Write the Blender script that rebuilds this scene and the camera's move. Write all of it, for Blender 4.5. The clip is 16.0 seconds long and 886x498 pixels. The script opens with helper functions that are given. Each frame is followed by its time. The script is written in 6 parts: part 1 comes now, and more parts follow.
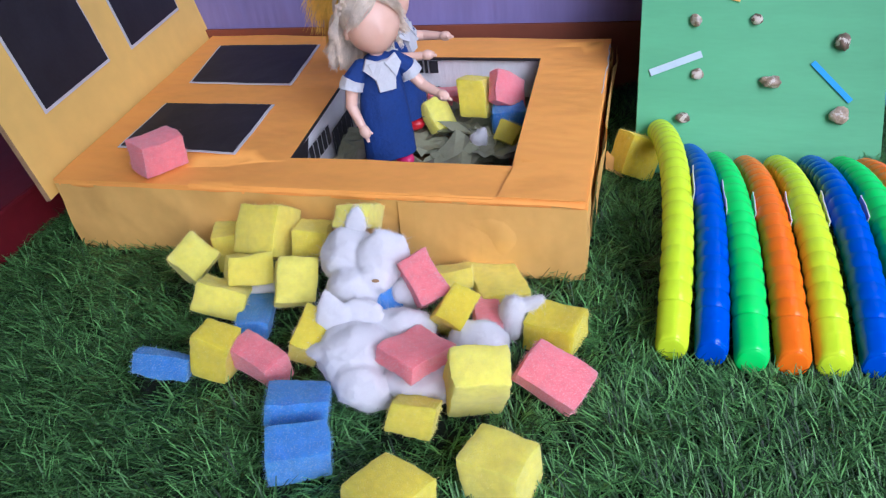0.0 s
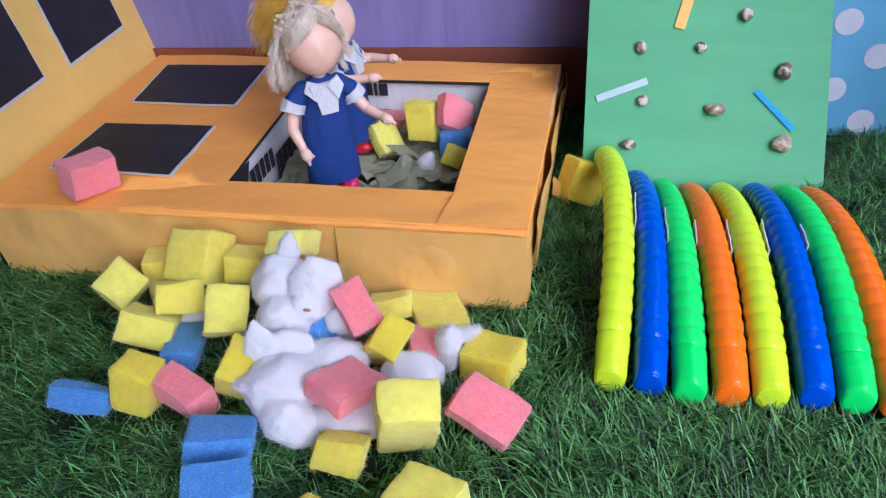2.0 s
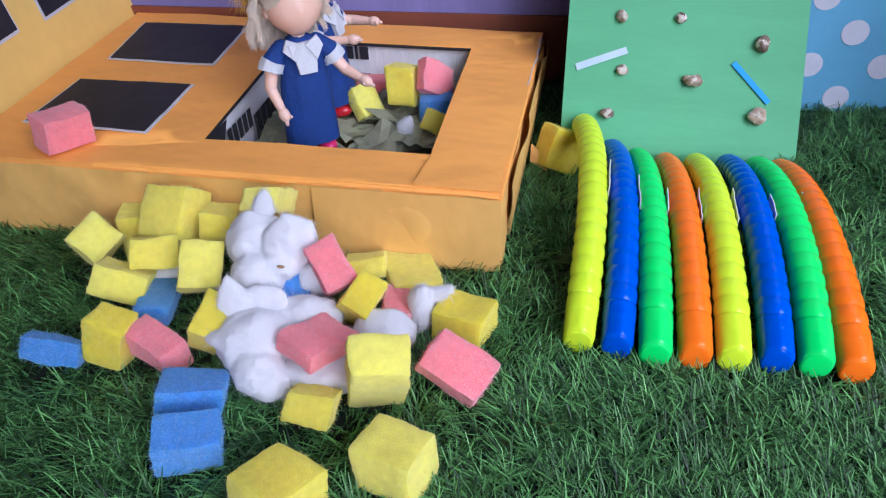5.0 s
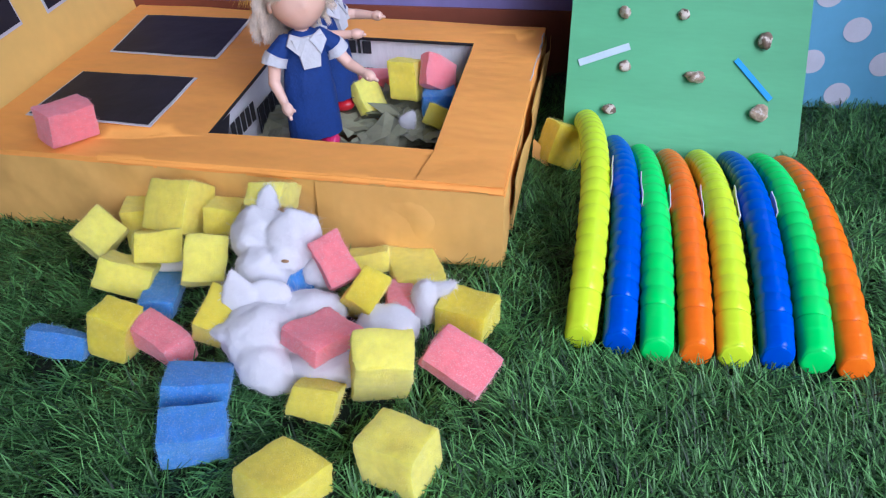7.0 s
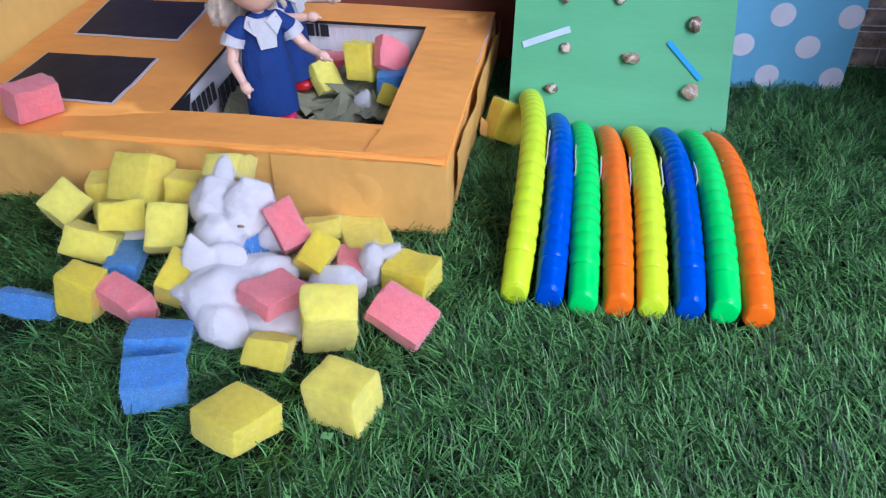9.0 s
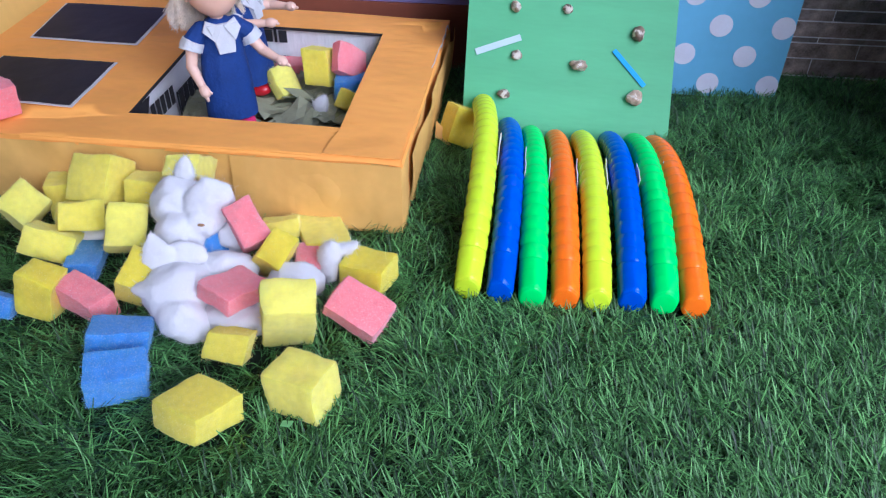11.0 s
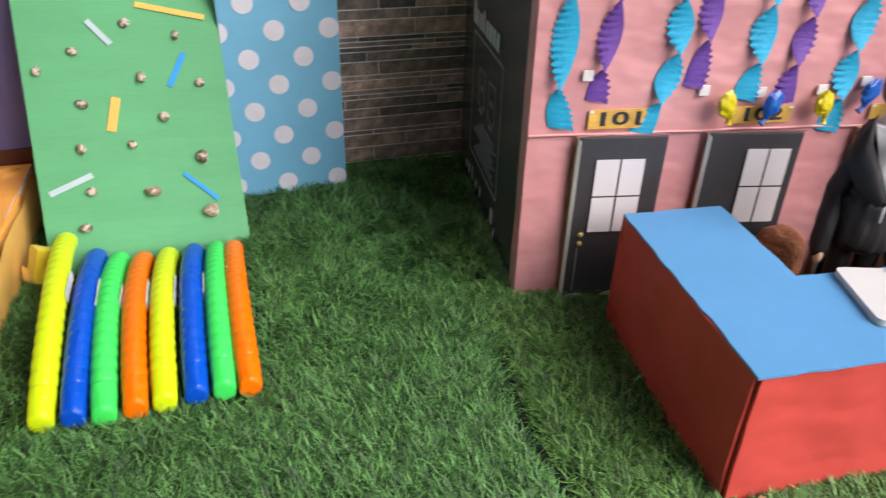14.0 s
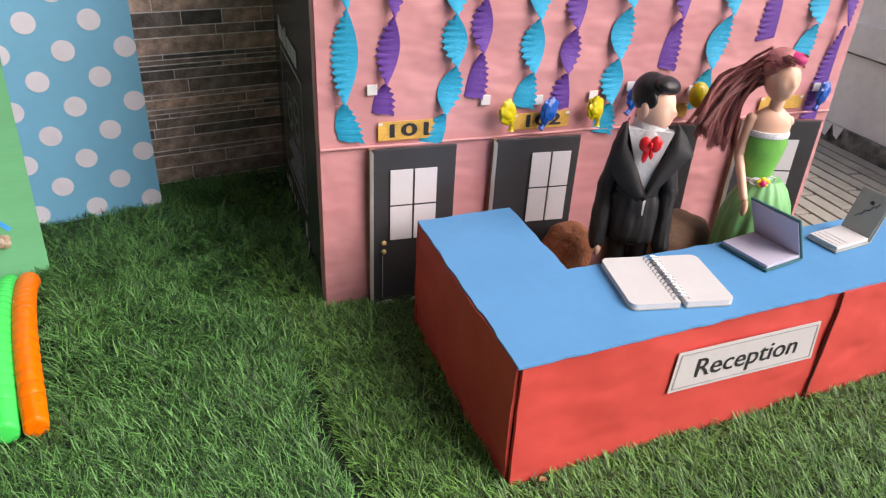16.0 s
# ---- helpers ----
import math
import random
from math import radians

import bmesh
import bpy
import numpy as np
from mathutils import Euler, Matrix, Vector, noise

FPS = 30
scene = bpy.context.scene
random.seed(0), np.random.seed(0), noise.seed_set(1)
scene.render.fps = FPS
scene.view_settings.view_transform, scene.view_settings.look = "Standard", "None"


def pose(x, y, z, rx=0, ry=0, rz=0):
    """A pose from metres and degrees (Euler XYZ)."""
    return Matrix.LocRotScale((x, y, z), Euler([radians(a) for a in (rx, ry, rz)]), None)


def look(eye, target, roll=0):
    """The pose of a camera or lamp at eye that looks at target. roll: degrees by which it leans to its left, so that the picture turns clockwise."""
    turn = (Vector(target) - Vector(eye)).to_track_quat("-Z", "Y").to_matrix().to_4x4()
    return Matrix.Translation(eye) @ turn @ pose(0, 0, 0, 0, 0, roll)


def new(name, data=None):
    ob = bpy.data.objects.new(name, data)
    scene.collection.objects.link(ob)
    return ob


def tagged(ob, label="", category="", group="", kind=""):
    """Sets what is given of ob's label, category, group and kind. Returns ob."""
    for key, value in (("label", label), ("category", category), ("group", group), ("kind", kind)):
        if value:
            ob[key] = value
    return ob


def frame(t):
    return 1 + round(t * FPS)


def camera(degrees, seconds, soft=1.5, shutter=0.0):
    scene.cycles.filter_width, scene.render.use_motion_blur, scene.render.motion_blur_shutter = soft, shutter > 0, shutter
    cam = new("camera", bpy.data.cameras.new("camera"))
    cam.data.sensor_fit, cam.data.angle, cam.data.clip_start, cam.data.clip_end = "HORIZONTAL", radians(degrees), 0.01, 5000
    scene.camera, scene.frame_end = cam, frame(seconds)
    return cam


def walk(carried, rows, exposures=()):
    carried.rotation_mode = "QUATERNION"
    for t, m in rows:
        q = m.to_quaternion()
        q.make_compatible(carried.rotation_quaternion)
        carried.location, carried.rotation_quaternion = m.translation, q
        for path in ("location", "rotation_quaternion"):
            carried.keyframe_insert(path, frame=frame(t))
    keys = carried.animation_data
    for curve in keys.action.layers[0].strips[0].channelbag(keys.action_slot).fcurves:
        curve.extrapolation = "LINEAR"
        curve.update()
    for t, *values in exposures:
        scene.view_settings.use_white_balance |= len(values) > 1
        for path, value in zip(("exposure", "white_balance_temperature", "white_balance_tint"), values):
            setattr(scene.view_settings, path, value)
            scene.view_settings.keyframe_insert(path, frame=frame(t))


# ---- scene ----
cam = camera(64.0, 16.0, soft=1.2, shutter=0.4)
ROWS = [
    (0.0, 0.0221, -0.4102, 0.3259, 16.63, -35.05, -6.56),
    (0.5, 0.0307, -0.4038, 0.3261, 16.04, -34.33, -6.21),
    (1.0, 0.0344, -0.3946, 0.3233, 15.20, -33.51, -5.80),
    (1.5, 0.0384, -0.3949, 0.3254, 14.52, -33.12, -5.32),
    (2.0, 0.0407, -0.3929, 0.3209, 13.58, -33.64, -4.60),
    (2.5, 0.0511, -0.3944, 0.3175, 12.71, -34.23, -3.88),
    (3.0, 0.0480, -0.4013, 0.3168, 12.25, -35.09, -3.28),
    (5.5, 0.0473, -0.3993, 0.3139, 11.81, -36.13, -2.26),
    (6.0, 0.0475, -0.3961, 0.3103, 11.48, -36.73, -2.04),
    (6.5, 0.0467, -0.3965, 0.3132, 11.49, -36.55, -1.98),
    (7.0, 0.0446, -0.4019, 0.3182, 11.92, -36.32, -2.12),
    (7.5, 0.0457, -0.4098, 0.3223, 12.11, -36.15, -2.12),
    (8.0, 0.0517, -0.4244, 0.3298, 11.91, -36.15, -2.02),
    (8.5, 0.0600, -0.4292, 0.3285, 10.96, -36.58, -1.64),
    (9.0, 0.0728, -0.4379, 0.3263, 9.53, -37.17, -1.13),
    (11.5, 0.0824, -0.4626, 0.3378, 4.65, -36.18, 0.73),
    (12.0, 0.0868, -0.4750, 0.3616, 3.04, -35.68, 0.41),
    (12.5, 0.0921, -0.5061, 0.3799, -0.93, -34.55, 0.56),
    (13.0, 0.1162, -0.5182, 0.3886, -7.21, -33.01, 1.34),
    (13.5, 0.1821, -0.5324, 0.4039, -13.15, -31.62, 1.38),
    (14.0, 0.2252, -0.5442, 0.4141, -18.33, -30.74, 1.45),
    (14.5, 0.2522, -0.5565, 0.4215, -23.02, -30.03, 1.82),
    (15.0, 0.2715, -0.5667, 0.4222, -26.02, -29.70, 2.11),
    (15.5, 0.2840, -0.5749, 0.4238, -28.04, -29.71, 2.51),
    (16.0, 0.2910, -0.5828, 0.4270, -29.20, -29.82, 2.94),
]
EXPOSURES = [(0.0, -0.38, 5150, 21), (9.0, -0.40, 5060, 21), (11.5, -0.22, 5000, 19), (12.5, -0.16, 5000, 17), (13.5, -0.11, 5800, 14), (14.5, -0.14, 6850, 16), (16.0, -0.16, 6750, 18)]
walk(cam, [(t, pose(x, y, z, 0, 0, yaw) @ pose(0, 0, 0, 90 + pitch, 0, 0) @ pose(0, 0, 0, 0, 0, roll)) for t, x, y, z, yaw, pitch, roll in ROWS], EXPOSURES)

# ---- light ----
world = bpy.data.worlds.new("world")
scene.world = world
world.use_nodes = True
wt = world.node_tree
sky = wt.nodes.new("ShaderNodeTexSky")
sky.sky_type = "NISHITA"
sky.sun_disc = False
sky.sun_elevation, sky.sun_rotation = radians(39), radians(143)
sky.air_density, sky.dust_density, sky.ozone_density = 1.0, 3.0, 1.0
wt.links.new(sky.outputs[0], wt.nodes["Background"].inputs[0])
wt.nodes["Background"].inputs[1].default_value = 0.15

sun = new("sun", bpy.data.lights.new("sun", "SUN"))
sun.data.energy, sun.data.angle, sun.data.color = 5.0, radians(52), (1.0, 0.97, 0.92)
sun.matrix_world = look((1.2, -1.6, 1.65), (0, 0, 0))


# ---- materials ----
def mat(name, col, rough=0.6, var=0.12, scale=40.0, bump=0.15, bscale=300.0, metal=0.0, sss=0.0, coat=0.0, trans=0.0,
        rnd=0.0, island=0.0, col2=None, stretch=(1, 1, 1), spec=0.5, relief="noise", deep=0.002, det=5, speck=0.0, depth=(0.01, 0.01, 0.01), nap=None):
    """A surface with coarse and fine colour variation and relief."""
    m = bpy.data.materials.new(name)
    m.use_nodes = True
    nt = m.node_tree
    N, L = nt.nodes.new, nt.links.new
    b = nt.nodes["Principled BSDF"]
    tc, mp = N("ShaderNodeTexCoord"), N("ShaderNodeMapping")
    mp.inputs["Scale"].default_value = stretch
    L(tc.outputs["Object"], mp.inputs[0])
    n1, n2 = N("ShaderNodeTexNoise"), N("ShaderNodeTexNoise")
    n1.inputs["Scale"].default_value, n1.inputs["Detail"].default_value = scale, 4
    n2.inputs["Scale"].default_value, n2.inputs["Detail"].default_value = scale * 9, 3
    L(mp.outputs[0], n1.inputs[0]), L(mp.outputs[0], n2.inputs[0])
    mix = N("ShaderNodeMath")
    mix.operation = "MULTIPLY_ADD"
    mix.inputs[1].default_value = 0.45
    L(n2.outputs[0], mix.inputs[0]), L(n1.outputs[0], mix.inputs[2])
    ramp = N("ShaderNodeMapRange")
    ramp.inputs["From Min"].default_value, ramp.inputs["From Max"].default_value = 0.45, 1.0
    ramp.inputs["To Min"].default_value, ramp.inputs["To Max"].default_value = 1 - var, 1 + var
    L(mix.outputs[0], ramp.inputs[0])
    val = ramp.outputs[0]
    if rnd or island:
        src = N("ShaderNodeObjectInfo").outputs["Random"] if rnd else N("ShaderNodeNewGeometry").outputs["Random Per Island"]
        r2 = N("ShaderNodeMapRange")
        r2.inputs["To Min"].default_value, r2.inputs["To Max"].default_value = 1 - max(rnd, island), 1 + max(rnd, island)
        L(src, r2.inputs[0])
        mu = N("ShaderNodeMath")
        mu.operation = "MULTIPLY"
        L(val, mu.inputs[0]), L(r2.outputs[0], mu.inputs[1])
        val = mu.outputs[0]
    base = N("ShaderNodeMix")
    base.data_type = "RGBA"
    base.inputs[6].default_value, base.inputs[7].default_value = (*col, 1), (*(col2 or col), 1)
    L((src if (rnd or island) and col2 else n1.outputs[0]), base.inputs[0])
    sc = N("ShaderNodeVectorMath")
    sc.operation = "SCALE"
    L(base.outputs[2], sc.inputs[0]), L(val, sc.inputs["Scale"])
    tone = sc.outputs[0]
    if speck:
        n3, r3, m3 = N("ShaderNodeTexNoise"), N("ShaderNodeMapRange"), N("ShaderNodeMix")
        n3.inputs["Scale"].default_value, n3.inputs["Detail"].default_value = 1500, 2
        r3.inputs["From Min"].default_value, r3.inputs["From Max"].default_value = 0.56, 0.72
        r3.inputs["To Max"].default_value = speck
        m3.data_type = "RGBA"
        m3.inputs[7].default_value = (0.95, 0.95, 0.90, 1)
        L(mp.outputs[0], n3.inputs[0]), L(n3.outputs[0], r3.inputs[0]), L(r3.outputs[0], m3.inputs[0]), L(tone, m3.inputs[6])
        tone = m3.outputs[2]
    L(tone, b.inputs["Base Color"])
    b.inputs["Roughness"].default_value, b.inputs["Metallic"].default_value = rough, metal
    b.inputs["Specular IOR Level"].default_value = spec
    b.inputs["Coat Weight"].default_value = coat
    b.inputs["Transmission Weight"].default_value = trans
    if nap:
        b.inputs["Sheen Weight"].default_value, b.inputs["Sheen Roughness"].default_value = 0.25, 0.5
        b.inputs["Sheen Tint"].default_value = (*nap, 1)
    if sss:
        b.inputs["Subsurface Weight"].default_value = sss
        b.inputs["Subsurface Radius"].default_value = depth
        b.inputs["Subsurface Scale"].default_value = 0.5
    if bump:
        if relief == "pores":
            hv = N("ShaderNodeTexVoronoi")
            hv.inputs["Scale"].default_value = bscale
        else:
            hv = N("ShaderNodeTexNoise")
            hv.inputs["Scale"].default_value, hv.inputs["Detail"].default_value = bscale, det
        L(mp.outputs[0], hv.inputs["Vector"])
        bp = N("ShaderNodeBump")
        bp.inputs["Strength"].default_value, bp.inputs["Distance"].default_value = bump, deep
        L(hv.outputs[0], bp.inputs["Height"]), L(bp.outputs[0], b.inputs["Normal"])
    return m


PAPER_TOP = mat("orange_kraft_paper", (0.98, 0.44, 0.085), 0.6, 0.09, 9, 0.6, 15, stretch=(1, 1.8, 1), deep=0.006, det=2.5, spec=0.35)
PAPER_SIDE = mat("golden_kraft_paper", (0.765, 0.454, 0.12), 0.6, 0.12, 8, 0.55, 16, deep=0.010, det=3, spec=0.35)
PAPER_FLAP = mat("yellow_kraft_paper", (0.91, 0.61, 0.150), 0.6, 0.08, 7, 0.5, 12, deep=0.006, det=2.5)
CARD = mat("brown_corrugated_card", (0.36, 0.22, 0.11), 0.85, 0.2, 90, 0.4, 400)
WHITE_CARD = mat("white_printed_card", (0.84, 0.84, 0.86), 0.55, 0.06, 30, 0.35, 60, stretch=(6, 1, 1))
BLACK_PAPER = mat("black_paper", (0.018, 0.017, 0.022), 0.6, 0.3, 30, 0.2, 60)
WHITE_PAPER = mat("white_paper", (0.672, 0.672, 0.689), 0.65, 0.04, 30, 0.15, 80)
SIGN_PAPER = mat("greyish_sign_paper", (0.53, 0.52, 0.53), 0.6, 0.05, 30, 0.15, 80)
INK = mat("black_ink", (0.02, 0.02, 0.025), 0.6, 0.2, 60, 0)
GREY_INK = mat("grey_ink", (0.30, 0.31, 0.32), 0.6, 0.2, 60, 0)
PURPLE = mat("purple_cloth", (0.225, 0.205, 0.47), 0.8, 0.10, 10, 0.8, 9, stretch=(3, 3, 0.35), deep=0.008, det=2.5)
BROWN = mat("red_brown_paper", (0.22, 0.062, 0.030), 0.7, 0.12, 12, 0.2, 40)
DARK_RED = mat("dark_red_card", (0.13, 0.006, 0.012), 0.5, 0.25, 10, 0.2, 40)
YELLOW_SIGN = mat("yellow_sign_paper", (0.86, 0.66, 0.03), 0.6, 0.05, 20, 0.1, 60)
GREEN_BOARD = mat("mint_green_paper", (0.0979, 0.387, 0.174), 0.65, 0.07, 12, 0.5, 14, stretch=(0.5, 4, 4), deep=0.003, det=2.5)
BLUE_PAPER = mat("sky_blue_wrap", (0.187, 0.507, 0.765), 0.45, 0.06, 12, 0.25, 30)
DOT = mat("pale_lilac_dot", (0.76, 0.76, 0.88), 0.55, 0.05, 60, 0)
STRIP_B = mat("blue_strip_paper", (0.006, 0.30, 0.74), 0.6, 0.08, 50, 0)
STRIP_O = mat("orange_strip_paper", (0.90, 0.50, 0.10), 0.6, 0.08, 50, 0)
STRIP_W = mat("pale_blue_strip_paper", (0.451, 0.574, 0.623), 0.6, 0.06, 50, 0)
PEBBLE = mat("mottled_pebble", (0.20, 0.13, 0.09), 0.42, 0.5, 140, 0.5, 500, rnd=0.3, col2=(0.36, 0.27, 0.19))
PALE_VEIN = mat("pale_pebble_vein", (0.56, 0.50, 0.42), 0.45, 0.3, 160, 0.3, 500)
PINK = mat("pink_crepe_paper", (0.60, 0.240, 0.272), 0.36, 0.06, 8, 0.9, 20, stretch=(0.7, 1, 1.5), deep=0.007, det=2, col2=(0.62, 0.335, 0.335))
BLACK_BOX = mat("black_glossy_carton", (0.055, 0.055, 0.057), 0.26, 0.3, 20, 0.1, 60)
PRINT = mat("faint_white_print", (0.28, 0.28, 0.30), 0.5, 0.3, 120, 0)
LABEL = mat("worn_white_sticker", (0.451, 0.451, 0.443), 0.6, 0.3, 120, 0)
DOOR = mat("charcoal_door_print", (0.040, 0.040, 0.046), 0.5, 0.15, 25, 0.12, 60)
PANE = mat("white_window_print", (0.672, 0.656, 0.705), 0.5, 0.03, 30, 0)
GOLD = mat("gold_sign_print", (0.59, 0.361, 0.0738), 0.5, 0.35, 45, 0)
BRASS = mat("brass_knob_print", (0.50, 0.38, 0.14), 0.35, 0.3, 200, 0)
TEAL = mat("teal_crepe_streamer", (0.00328, 0.385, 0.656), 0.6, 0.10, 60, 0.6, 420, stretch=(0.5, 0.5, 5), deep=0.0010)
VIOLET = mat("violet_crepe_streamer", (0.139, 0.0492, 0.344), 0.6, 0.12, 60, 0.6, 420, stretch=(0.5, 0.5, 5), deep=0.0010)
BAL_Y = mat("yellow_balloon_rubber", (0.59, 0.492, 0.0082), 0.3, 0.15, 80, 0.3, 200, coat=0.3)
BAL_B = mat("blue_balloon_rubber", (0.00656, 0.0984, 0.451), 0.3, 0.15, 80, 0.3, 200, coat=0.3)
RED = mat("red_crepe_desk_paper", (0.574, 0.0656, 0.0533), 0.58, 0.07, 7, 0.9, 13, stretch=(1, 1, 1.6), deep=0.008, det=2)
DESK_BLUE = mat("blue_desk_paper", (0.0902, 0.303, 0.582), 0.55, 0.05, 10, 0.5, 9, deep=0.005, det=2.5)
SPONGE_Y = mat("yellow_sponge", (0.87, 0.70, 0.042), 0.9, 0.10, 200, 0.4, 1500, sss=0.85, rnd=0.05, speck=0.13, spec=0.10, col2=(0.92, 0.82, 0.15), depth=(0.024, 0.022, 0.008), nap=(1.0, 0.97, 0.60))
SPONGE_P = mat("pink_sponge", (0.97, 0.25, 0.28), 0.9, 0.10, 220, 0.4, 1500, sss=0.8, rnd=0.04, speck=0.42, spec=0.10, depth=(0.022, 0.010, 0.010), nap=(1.0, 0.75, 0.78))
SPONGE_B = mat("blue_sponge", (0.085, 0.275, 0.70), 0.9, 0.14, 220, 0.5, 1500, sss=0.7, rnd=0.06, speck=0.36, spec=0.10, depth=(0.005, 0.010, 0.020), nap=(0.6, 0.8, 1.0))
COTTON = mat("white_cotton_wool", (0.76, 0.76, 0.785), 0.95, 0.01, 40, 0.0, 420, sss=0.4, spec=0.0, depth=(0.012, 0.012, 0.012))
COTTON_FIBRE = mat("loose_cotton_fibre", (0.80, 0.80, 0.82), 0.95, 0.01, 40, 0.0, spec=0.0)
LEAF = mat("olive_green_plastic", (0.25, 0.26, 0.165), 0.40, 0.18, 25, 0.4, 70, island=0.2)


SKIN_Y, SKIN_P, SKIN_B = [mat(n + "_sponge_skin", c, 0.9, 0.06, 260, 0.0, speck=0.3, spec=0.1)
                          for n, c in (("yellow", (0.94, 0.85, 0.26)), ("pink", (0.97, 0.42, 0.45)), ("blue", (0.26, 0.50, 0.90)))]


TUBE = {}
for key, c in (("lime", (0.66, 0.90, 0.010)), ("blue", (0.002, 0.085, 0.60)), ("green", (0.050, 0.80, 0.135)), ("orange", (1.0, 0.19, 0.002))):
    TUBE[key] = mat(key + "_glossy_plastic", c, 0.20, 0.03, 20, 0, spec=0.28, sss=0.3, depth=(0.02, 0.02, 0.02))
GRASS = mat("artificial_turf_blade", (0.005, 0.030, 0.007), 0.46, 0.10, 6, 0, island=0.42, col2=(0.126, 0.318, 0.084), spec=0.36)
GRASS_WARM = mat("olive_turf_blade", (0.007, 0.031, 0.006), 0.46, 0.10, 6, 0, island=0.42, col2=(0.142, 0.318, 0.072), spec=0.36)
SOIL = mat("dark_turf_backing", (0.006, 0.014, 0.006), 0.9, 0.5, 150, 0.6, 500)
LEDGER = mat("dark_slate_ledger_stone", (0.165, 0.155, 0.150), 0.34, 0.75, 55, 0.8, 120, rnd=0.5, col2=(0.38, 0.27, 0.21))
GROUT = mat("pale_grey_grout", (0.82, 0.79, 0.76), 0.85, 0.3, 80, 0.3, 300)
PLASTER = mat("pale_wall_plaster", (0.55, 0.54, 0.52), 0.8, 0.10, 6, 0.2, 60)
PARAPET = mat("weathered_white_parapet", (0.95, 0.896, 0.886), 0.75, 0.12, 9, 0.3, 60)
MOULD = mat("black_stained_skirting", (0.10, 0.09, 0.08), 0.8, 0.7, 45, 0.5, 120, col2=(0.30, 0.27, 0.24))
PAVING = mat("grey_terrace_tile", (0.41, 0.38, 0.32), 0.75, 0.25, 18, 0.5, 90, rnd=0.12)
BRICK = mat("broken_terracotta_brick", (0.28, 0.10, 0.045), 0.9, 0.4, 60, 1.0, 220)
STONE = mat("smooth_brown_clay_lump", (0.15, 0.085, 0.05), 0.75, 0.25, 40, 0.5, 150)
TEAL_COVER = mat("teal_book_cloth", (0.0287, 0.131, 0.139), 0.5, 0.12, 60, 0.3, 400)
PAGE = mat("white_notebook_page", (0.607, 0.607, 0.607), 0.6, 0.03, 30, 0.1, 60)
LILAC_PAGE = mat("lilac_lined_page", (0.492, 0.476, 0.59), 0.6, 0.04, 30, 0.1, 60)
GREY_CARD = mat("grey_green_card", (0.344, 0.377, 0.361), 0.55, 0.05, 30, 0.1, 60)
STEEL = mat("silver_wire", (0.6, 0.6, 0.62), 0.25, 0.1, 80, 0, metal=1.0)
SKIN = mat("doll_vinyl", (0.86, 0.56, 0.43), 0.4, 0.04, 40, 0, sss=0.15)
SKIN2 = mat("tanned_doll_vinyl", (0.82, 0.50, 0.36), 0.4, 0.04, 40, 0, sss=0.15)
DRESS = mat("royal_blue_doll_cloth", (0.00984, 0.0451, 0.221), 0.8, 0.18, 50, 0.5, 300)
CLOTH_W = mat("white_doll_cloth", (0.607, 0.623, 0.656), 0.8, 0.06, 60, 0.4, 300)
SUIT = mat("black_doll_cloth", (0.0123, 0.0123, 0.0148), 0.65, 0.3, 50, 0.12, 250)
BOW = mat("red_ribbon", (0.615, 0.00984, 0.0164), 0.4, 0.15, 80, 0.3, 200)
HAIR_K = mat("moulded_black_hair", (0.010, 0.010, 0.011), 0.35, 0.2, 80, 0.25, 220, stretch=(1, 6, 1))
HAIR_P = mat("blond_doll_hair", (0.80, 0.69, 0.56), 0.5, 0.25, 90, 0.6, 400)
HAIR_Y = mat("golden_doll_hair", (0.82, 0.52, 0.07), 0.5, 0.25, 90, 0.6, 400)
HAIR_R = mat("auburn_doll_hair", (0.20, 0.062, 0.058), 0.40, 0.25, 90, 0.3, 400, island=0.35, col2=(0.46, 0.185, 0.180))
HAIR_M = mat("magenta_hair_streak", (0.62, 0.04, 0.20), 0.45, 0.2, 90, 0.5, 400)
GOWN = mat("green_satin_gown", (0.156, 0.476, 0.082), 0.4, 0.15, 30, 0.4, 90)
TULLE = mat("pale_green_tulle", (0.197, 0.492, 0.197), 0.45, 0.20, 20, 0.3, 40, stretch=(3, 3, 0.4))
SHOE = mat("pink_doll_shoe", (0.738, 0.0246, 0.164), 0.35, 0.05, 60, 0, coat=0.3)
SHOE_R = mat("red_doll_shoe", (0.55, 0.01, 0.02), 0.35, 0.05, 60, 0, coat=0.3)
LACE = mat("silver_lace", (0.72, 0.74, 0.76), 0.4, 0.3, 300, 0.6, 700)


# ---- building helpers ----
def part(name, bm, material, parent=None, label="", smooth=False, m=None):
    me = bpy.data.meshes.new(name)
    bm.to_mesh(me)
    bm.free()
    for mm in material if isinstance(material, (list, tuple)) else [material]:
        me.materials.append(mm)
    if smooth:
        me.polygons.foreach_set("use_smooth", [True] * len(me.polygons))
        me.set_sharp_from_angle(angle=radians(50))
    ob = new(name, me)
    if parent is not None:
        ob.parent = parent
    if m is not None:
        ob.matrix_basis = m
    if label:
        ob["label"] = label
    return ob


def thing(name, label, category, m=None, group="", kind=""):
    ob = new(name)
    ob.empty_display_size = 0.02
    if m is not None:
        ob.matrix_basis = m
    return tagged(ob, label, category, group, kind)


